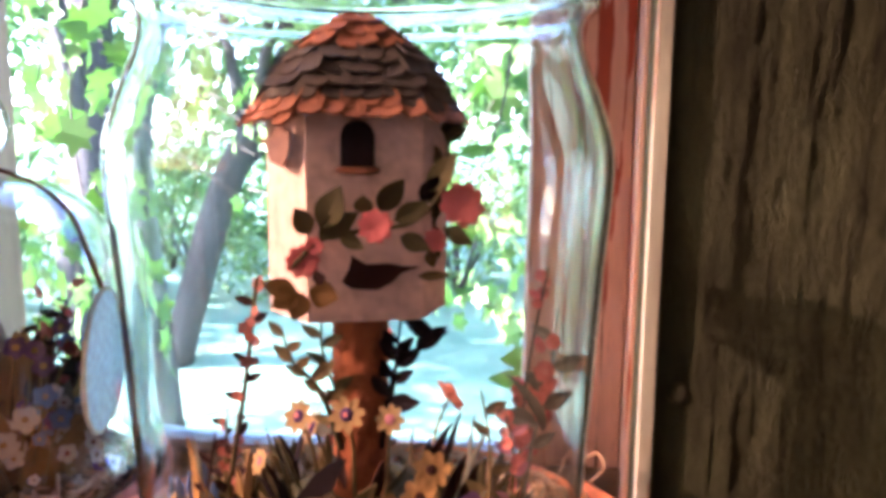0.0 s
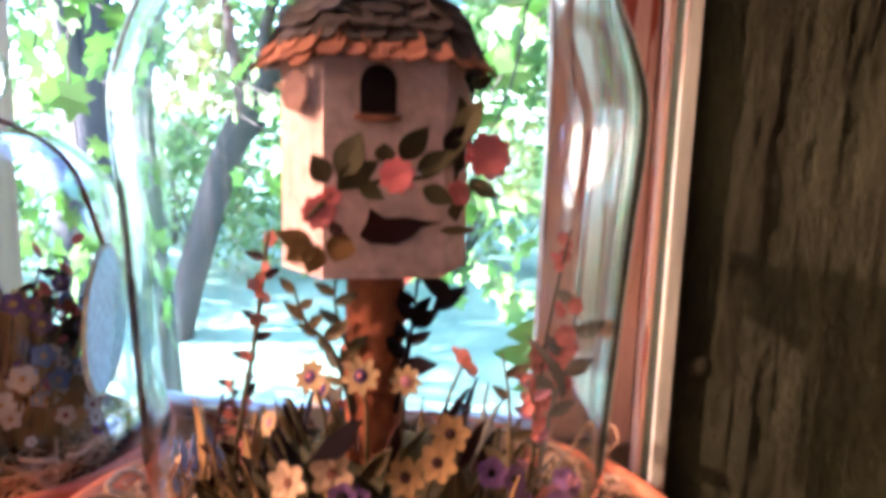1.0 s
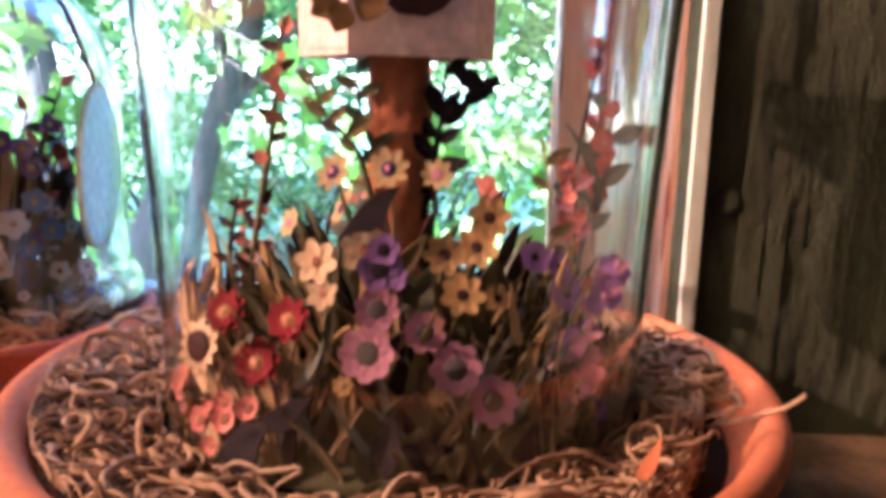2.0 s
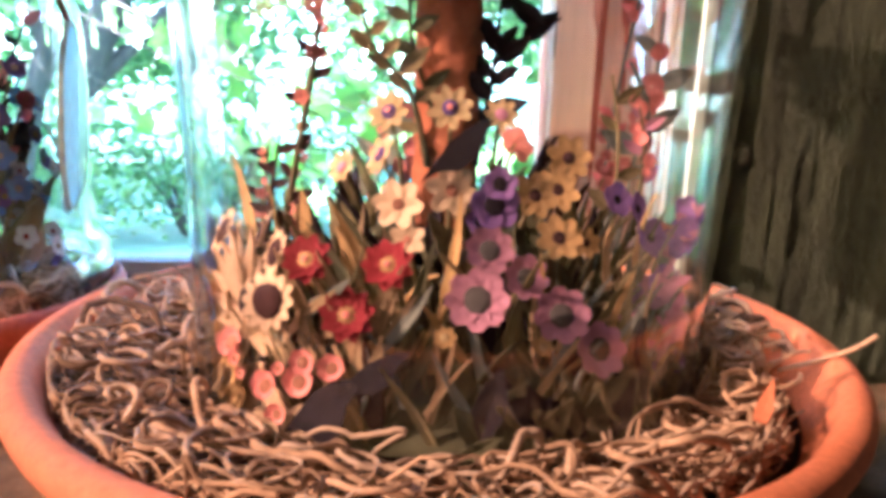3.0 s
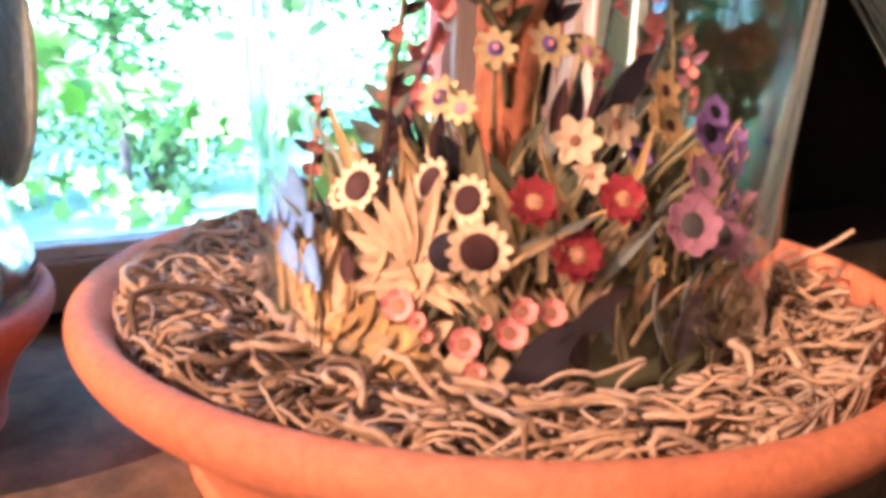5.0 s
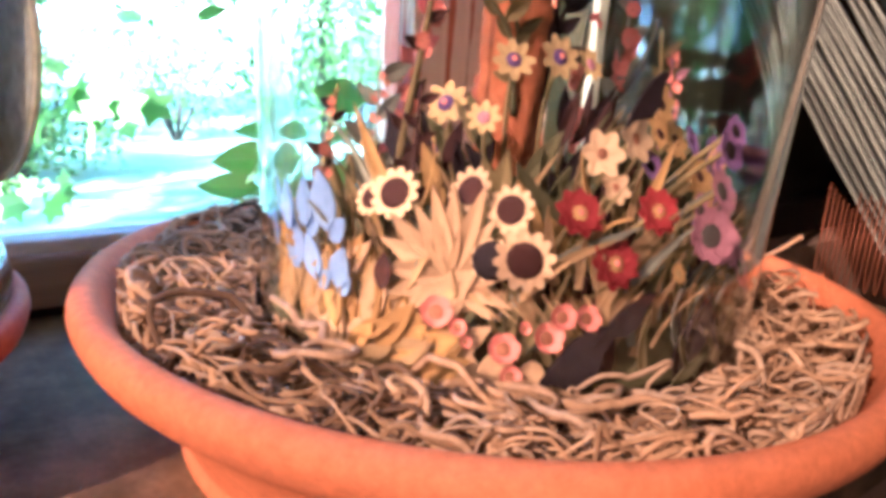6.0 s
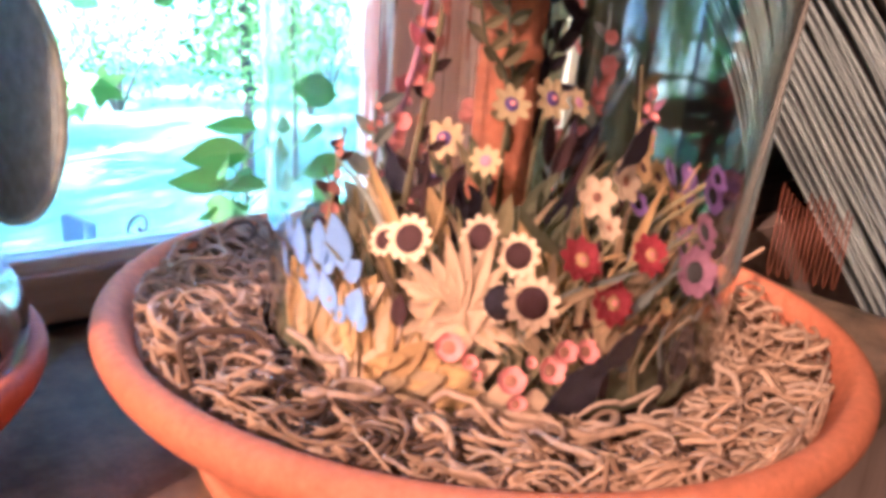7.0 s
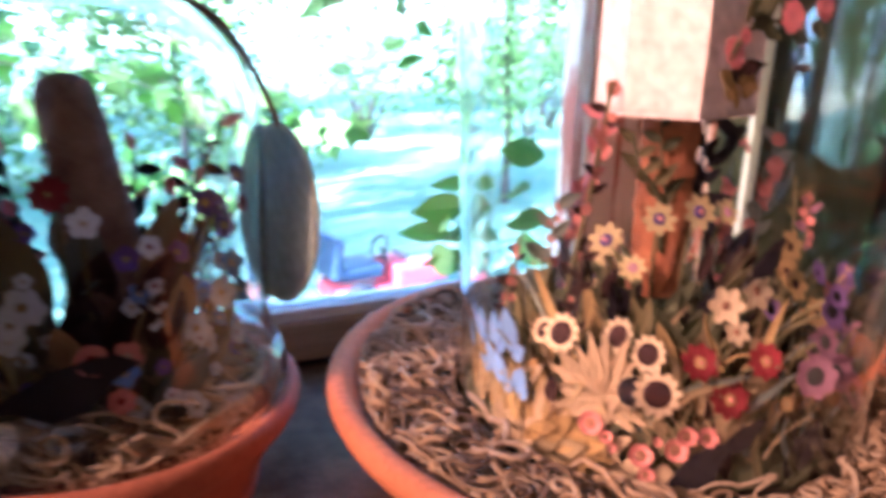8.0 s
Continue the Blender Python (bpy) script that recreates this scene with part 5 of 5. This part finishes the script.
def sprig(pts, mat, leaf, count, size, rad, florets=None, fsize=0.002, seed=1):
    """A tall paper stalk with leaves or florets along it."""
    rnd = random.Random(seed)
    loc = smooth_profile([tuple(local(*p)) for p in pts], 6)
    st = part("sprig", tube_me("sprig", loc, [rad * (1 - 0.6 * i / len(loc)) for i in range(len(loc))], mat, 6), garden)
    for k in range(count):
        i = int((0.2 + 0.78 * k / count) * (len(loc) - 1))
        p = Vector(loc[i])
        d = Vector(((1 if k % 2 else -1) * rnd.uniform(0.5, 1.0), rnd.uniform(-0.3, 0.3), rnd.uniform(0.2, 0.8)))
        part("leaf", leaf, st, m=along(p, d, (0.05, -1, 0.15), size * rnd.uniform(0.7, 1.15)))
    if florets:
        for k in range(int(count * 1.6)):
            p = Vector(loc[int((0.35 + 0.65 * rnd.random()) * (len(loc) - 1))]) + Vector((rnd.uniform(-1, 1), rnd.uniform(-1, 1), rnd.uniform(-1, 1))) * fsize
            part("floret", FL[florets], st, m=facing(p, (rnd.uniform(-0.6, 0.4), -1, rnd.uniform(-0.2, 0.6)), fsize * rnd.uniform(0.7, 1.3)))


sprig([(-0.044, -0.012, 0.040), (-0.0422, -0.010, 0.070), (-0.036, -0.010, 0.105), (-0.0318, -0.010, 0.136)], P_OLIVE, LEAF[P_BROWN.name], 11, 0.0075, 0.0012, "coral", 0.0019, 1)
sprig([(-0.008, -0.010, 0.085), (-0.013, -0.012, 0.103), (-0.021, -0.012, 0.1116), (-0.0245, -0.012, 0.122)], P_MOSSGREEN, LEAF[P_OLIVE.name], 9, 0.0085, 0.0009, seed=2)
sprig([(-0.006, -0.010, 0.095), (-0.0125, -0.011, 0.114), (-0.0130, -0.010, 0.126)], P_MOSSGREEN, LEAF[P_MOSSGREEN.name], 6, 0.007, 0.0007, seed=12)
sprig([(0.004, -0.008, 0.085), (0.0065, -0.008, 0.101), (0.0095, -0.008, 0.112), (0.0235, -0.008, 0.121)], P_DARK, LEAF[P_DARK.name], 9, 0.0105, 0.0009, seed=3)
sprig([(0.006, -0.006, 0.09), (0.008, -0.006, 0.110), (0.0095, -0.004, 0.127)], P_DARK, LEAF[P_DARK.name], 6, 0.008, 0.0007, seed=13)
sprig([(0.044, 0.018, 0.045), (0.0462, 0.020, 0.062), (0.0476, 0.020, 0.0965), (0.0540, 0.020, 0.1356)], P_GREY, LEAF[P_PINK.name], 9, 0.0065, 0.0009, "bell", 0.0022, 4)
sprig([(0.036, -0.020, 0.070), (0.0360, -0.020, 0.092), (0.0332, -0.020, 0.108)], P_OLIVE, LEAF[P_OLIVE.name], 4, 0.008, 0.0006, seed=5)
sprig([(0.042, -0.018, 0.070), (0.0425, -0.020, 0.090), (0.0395, -0.020, 0.104)], P_OLIVE, LEAF[P_MAUVE.name], 5, 0.006, 0.0006, "bell", 0.0018, 6)
sprig([(0.030, -0.040, 0.050), (0.0400, -0.038, 0.060), (0.0480, -0.033, 0.072), (0.0515, -0.030, 0.080)], P_MAUVE, LEAF[P_MAUVE.name], 8, 0.0055, 0.0011, "violet", 0.0026, 7)
sprig([(0.042, -0.041, 0.046), (0.0440, -0.040, 0.056), (0.0410, -0.040, 0.066)], P_MAUVE, LEAF[P_MAUVE.name], 6, 0.005, 0.0011, "mauve", 0.0024, 8)
sprig([(-0.014, 0.032, 0.060), (-0.0105, 0.035, 0.080), (-0.002, 0.035, 0.108), (0.002, 0.035, 0.142)], P_MAUVE, LEAF[P_PINK.name], 10, 0.009, 0.0016, "bell", 0.0026, 9)
sprig([(-0.022, 0.030, 0.055), (-0.020, 0.032, 0.075), (-0.0185, 0.033, 0.095)], P_GREY, LEAF[P_GREY.name], 6, 0.012, 0.0008, "coral", 0.0016, 14)
sprig([(0.046, 0.004, 0.060), (0.050, 0.006, 0.085), (0.0545, 0.008, 0.102), (0.0565, 0.010, 0.125)], P_GREY, LEAF[P_GREY.name], 7, 0.012, 0.0009, "bell", 0.0030, 10)
sprig([(-0.052, 0.010, 0.045), (-0.050, 0.008, 0.070), (-0.048, 0.006, 0.090)], P_OLIVE, LEAF[P_BROWN.name], 7, 0.006, 0.0008, "coral", 0.0014, 11)
sprig([(-0.046, -0.020, 0.060), (-0.0445, -0.020, 0.078), (-0.0425, -0.018, 0.092)], P_BROWN, LEAF[P_BROWN.name], 6, 0.006, 0.0008, seed=15)
part("long_leaf", BLADE[P_GREY.name], garden, m=along(local(0.0535, 0.0095, 0.0864), (-0.0025, -0.0275, 0.0221), (-0.4, -0.5, 0.6), 0.0355) @ Matrix.Diagonal((1, 1.3, 1, 1)))


fallen = thing("dried_petal", (0.0517, -0.0677, 0.0438), "curled orange dried petal lying on the moss", "petal")
part("blade", mesh_of("blade", v2, f2, M_TERRACOTTA), fallen, m=along((0, 0, 0), (0.5, 0.6, 0.35), (-0.3, -0.6, 0.8), 0.0095) @ Matrix.Diagonal((1, 4.0, 1, 1)))

# ---- arrangement under the cloche ----
CL = Vector((-0.167, 0.061, 0.030))
bouquet = thing("paper_bouquet", CL, "cut-paper flowers round a fuzzy brown stump", "paper ornament")


def cl(x, y, z):
    return Vector((x, y, z)) - CL


part("stump", tube_me("stump", smooth_profile([(0.009, -0.008, 0.0), (0.007, -0.009, 0.045), (0.002, -0.010, 0.080), (-0.001, -0.011, 0.098), (-0.0015, -0.011, 0.104)], 5),
                      [0.0098] * 9 + [0.0092, 0.0090, 0.0088, 0.0086, 0.0085, 0.0083, 0.0080, 0.0074, 0.0066, 0.0055, 0.0040, 0.0020], M_CATTAIL, 20), bouquet, "fuzzy brown stump")
# loose fibres that stand off the stump
vs, fs = [], []
for k in range(1500):
    u = random.random() ** 0.8
    a = random.uniform(0, 6.283)
    mid = Vector((0.009, -0.008, 0.0)).lerp(Vector((-0.0015, -0.011, 0.104)), u)
    out = Vector((math.cos(a), math.sin(a), random.uniform(-0.2, 0.9)))
    r = (0.0096 if u < 0.5 else 0.0096 - 0.0032 * (u - 0.5) / 0.5) * (1 if u < 0.93 else 0.6)
    p = mid + Vector((math.cos(a), math.sin(a), 0)) * r
    sidev = Vector((-math.sin(a), math.cos(a), random.uniform(-0.6, 0.6))) * 0.00028
    b = len(vs)
    vs += [p - sidev, p + sidev, p + Vector((0, 0, 0.0004)), p + out * random.uniform(0.0014, 0.0038)]
    fs += [(b, b + 1, b + 3), (b + 1, b + 2, b + 3), (b + 2, b, b + 3), (b, b + 2, b + 1)]
part("fibres", mesh_of("fibres", vs, fs, M_CATTAIL), bouquet, "loose brown fibres")
for x, y, z, r, kind, mid, sh in ((-0.1734, 0.024, 0.1064, 0.0062, "red", P_OCHRE, 0.25), (-0.1665, 0.024, 0.0985, 0.0050, "white", P_OCHRE, 0.2), (-0.168, 0.022, 0.0621, 0.0052, "bell", P_RED, 0.3),
                                  (-0.1593, 0.024, 0.0609, 0.0052, "coral", P_CREAM, 0.25), (-0.1604, 0.022, 0.0570, 0.0048, "blue", P_CREAM, 0.25), (-0.1618, 0.024, 0.0480, 0.0045, "bell", P_RED, 0.3),
                                  (-0.182, 0.022, 0.0787, 0.0060, "white", P_OCHRE, 0.25), (-0.186, 0.024, 0.070, 0.0055, "white", P_OCHRE, 0.25), (-0.1298, 0.040, 0.0911, 0.0050, "purple", P_OCHRE, 0.3),
                                  (-0.1316, 0.038, 0.0975, 0.0045, "violet", P_OCHRE, 0.3), (-0.1358, 0.034, 0.0996, 0.0050, "purple", P_OCHRE, 0.3), (-0.1250, 0.044, 0.105, 0.0040, "violet", P_CREAM, 0.3),
                                  (-0.1406, 0.030, 0.0639, 0.0060, "white", P_OCHRE, 0.25), (-0.1330, 0.032, 0.0733, 0.0060, "white", P_OCHRE, 0.25), (-0.1287, 0.038, 0.0800, 0.0052, "blue", P_CREAM, 0.25),
                                  (-0.1260, 0.042, 0.0700, 0.0050, "blue", P_CREAM, 0.25), (-0.1235, 0.046, 0.0960, 0.0038, "red", P_OCHRE, 0.25), (-0.150, 0.026, 0.080, 0.005, "violet", P_DARK, 0.3)):
    p = cl(x, y, z)
    plant(bouquet, kind, p, r * 0.85, outward(p.x, p.y, (0.1, -0.6)), mid, sh, 0.03, 0.3)
for k in range(74):
    a = random.uniform(0, 6.28)
    r = random.uniform(0.012, 0.036)
    d = Vector((math.cos(a) * 0.25 + random.uniform(-0.3, 0.3), math.sin(a) * 0.25 + random.uniform(-0.3, 0.3), 1))
    # grey card doubled to put the cloche's pale reflections into the leaf colours
    mt = random.choice((P_MOSSGREEN, P_OLIVE, P_GREY, P_GREY, P_TAN, P_OCHRE, P_BROWN)).name
    part("leaf", LEAF.get(mt, LEAF[P_OLIVE.name]), bouquet, m=along(Vector((r * math.cos(a), r * math.sin(a), random.uniform(0, 0.045))), d, (math.cos(a), math.sin(a) - 0.3, 0.2), random.uniform(0.018, 0.034)))
for k, (x, y, z) in enumerate(((-0.140, 0.064, 0.095), (-0.130, 0.062, 0.088), (-0.126, 0.056, 0.118), (-0.134, 0.070, 0.102), (-0.150, 0.075, 0.108), (-0.185, 0.05, 0.112), (-0.19, 0.06, 0.10))):
    tip, foot = cl(x, y, z), Vector((0.012 if x > -0.16 else -0.012, -0.002, 0.01))
    st = part("twig", tube_me("twig", [foot, foot.lerp(tip, 0.5) + Vector((0, 0, 0.008)), tip], [0.0009, 0.0007, 0.0004], P_DARK, 5), bouquet)
    for j in range(7):
        p = foot.lerp(tip, 0.45 + 0.09 * j) + Vector((0, 0, 0.006 * (1 - j / 7)))
        part("leaf", LEAF[(P_DARK if j % 3 else P_PINK).name], st, m=along(p, (random.uniform(-1, 1), random.uniform(-0.4, 0.4), random.uniform(-0.3, 1)), (0, -1, 0.2), random.uniform(0.006, 0.010)))
for k in range(78):
    a = radians(random.choice((random.uniform(-160, -105), random.uniform(-75, 30), random.uniform(-75, 30))))
    r, z = random.uniform(0.032, 0.045), random.uniform(0.040, 0.098)
    p = Vector((r * math.cos(a), r * math.sin(a), z - 0.03))
    kind, mid = random.choice((("white", P_OCHRE), ("white", P_OCHRE), ("blue", P_CREAM), ("violet", P_OCHRE), ("white", P_RED)))
    plant(bouquet, kind, p, random.uniform(0.0022, 0.0042), outward(p.x, p.y, (0.1, -0.4)), mid, 0.25, 0.0, 0.3)
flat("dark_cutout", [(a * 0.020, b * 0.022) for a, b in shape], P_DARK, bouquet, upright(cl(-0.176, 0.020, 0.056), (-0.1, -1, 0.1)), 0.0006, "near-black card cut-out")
part("paper_scrap", box_me("paper_scrap", (-0.0014, 0.0014, -0.0004, 0.0004, -0.0035, 0.0035), P_CREAM, 0.0003), bouquet, "", Matrix.Translation(cl(-0.1479, 0.032, 0.0435)))

# oval tag on twine round the cloche's knob
TN = Vector((-0.974, -0.228, 0.05)).normalized()
tag_at = Vector((-0.1108, 0.0490, 0.0910))
tag = thing("hanging_tag", tag_at, "oval pale blue card tag with an ivory edge hanging by twine", "tag")
oval = [(0.0258 * math.cos(a), 0.0282 * math.sin(a)) for a in [2 * math.pi * k / 40 for k in range(40)]]
base_m = upright((0, 0, 0), TN)
flat("card", oval, M_TAG_EDGE, tag, base_m, 0.0011, "ivory oval card")
for side in (1, -1):
    m = upright((0, 0, 0), TN) @ Matrix.Translation((0, 0, 0.00115 if side > 0 else -0.00005))
    face = flat("card_face", [(x * 0.93, y * 0.945) for x, y in oval], M_TAG_BACK if side > 0 else M_TAG, tag, m if side > 0 else m @ Matrix.Rotation(math.pi, 4, "Y"), 0.0001, "matt grey-green printed face" if side > 0 else "matt pale blue face")
    if side > 0:
        for k in range(16):
            a = radians(125 + 110 * k / 15)
            part("print_bar", box_me("print_bar", (-0.0005, 0.0005, -0.0007, 0.0007, 0, 0.00008), M_INK), face,
                 m=Matrix.Translation((0.0155 * math.cos(a), 0.0215 * math.sin(a), 0.00012)) @ Matrix.Rotation(a, 4, "Z"))
twine = smooth_profile([(-0.1760, 0.0610, 0.1632), (-0.1670, 0.0515, 0.1632), (-0.1570, 0.0570, 0.1632), (-0.1470, 0.0590, 0.1597), (-0.1330, 0.0560, 0.1540), (-0.1225, 0.0535, 0.1450), (-0.1150, 0.0500, 0.1310), (-0.1100, 0.0490, 0.1178)], 5)
part("twine", tube_me("twine", [Vector(p) - tag_at for p in twine], 0.0010, M_STRING, 6), tag, "red-brown twine")

# ---- folded papers and copper wires beyond the post ----
A0, A1 = Vector((0.301, 0.054, 0.065)), Vector((0.304, -0.029, -0.043))
dirn = (A1 - A0).normalized()
depth = Vector((0.93, 0.32, -0.05)).normalized()
depth = (depth - dirn * depth.dot(dirn)).normalized()
step = dirn.cross(depth)
if step.z < 0:
    step = -step
for k in range(28):
    w = (0.0010, 0.0013, 0.0009, 0.0014, 0.0011)[k % 5]
    packet = (k > 6) + (k > 14) + (k > 20)
    off = 0.00215 * k + 0.0036 * packet + random.uniform(-0.0003, 0.0003)
    start = -0.14 + 0.02 * packet + random.uniform(-0.004, 0.004)
    ln = (0.30, 0.27, 0.31, 0.28)[packet] - (0.045 if k % 4 == 2 else 0.0) + random.uniform(-0.006, 0.006)
    t = thing("folded_paper", A0 + step * off + dirn * start, "thin folded aged newspaper leaning in a stack", "newspaper", "stack of folded papers")
    m = Matrix((dirn, depth, step)).transposed().to_4x4()
    # two leaves and the rounded fold between them
    vs, fs = [], []
    n = 10
    for i in range(n + 1):
        s = i / n * ln
        sag = 0.004 * math.sin(math.pi * i / n) * (1 if k % 2 else -0.6) + random.uniform(-0.0004, 0.0004)
        ring = [(0.13, -w * 0.9), (0.004, -w), (0.0005, -w * 0.5), (0.0, 0.0), (0.0005, w * 0.5), (0.004, w), (0.13, w * 0.9), (0.13, w * 0.5), (0.005, w * 0.55), (0.0025, 0.0), (0.005, -w * 0.55), (0.13, -w * 0.5)]
        for d, h in ring:
            vs.append((s, d, h + sag))
    q = 12
    for i in range(n):
        for j in range(q):
            fs.append((i * q + j, (i + 1) * q + j, (i + 1) * q + (j + 1) % q, i * q + (j + 1) % q))
    part("sheet", mesh_of("sheet", vs, fs, M_NEWS), t, m=m)
board = thing("card_board", A0 + step * 0.078 - dirn * 0.10, "plain grey card standing against the papers", "card")
part("sheet", box_me("sheet", (0, 0.34, 0.01, 0.16, 0, 0.05), M_CARD, 0.001), board, m=Matrix((dirn, depth, step)).transposed().to_4x4())
wires = thing("wire_bundle", (0.226, 0.0, 0.0), "bundle of upright looped copper wires", "wire")
for k in range(8):
    x, y = 0.0011 * k, 0.014 - 0.0042 * k
    h = 0.044 + random.uniform(-0.008, 0.008)
    loop = [(x, y, h), (x, y, 0.012), (x + 0.0003, y - 0.0006, 0.004), (x + 0.0005, y - 0.0012, 0.002), (x + 0.0008, y - 0.0018, 0.004), (x + 0.001, y - 0.0022, 0.012), (x + 0.001, y - 0.0020, h * 0.95)]
    part("wire", tube_me("wire", loop, 0.00045, M_COPPER, 6), wires)
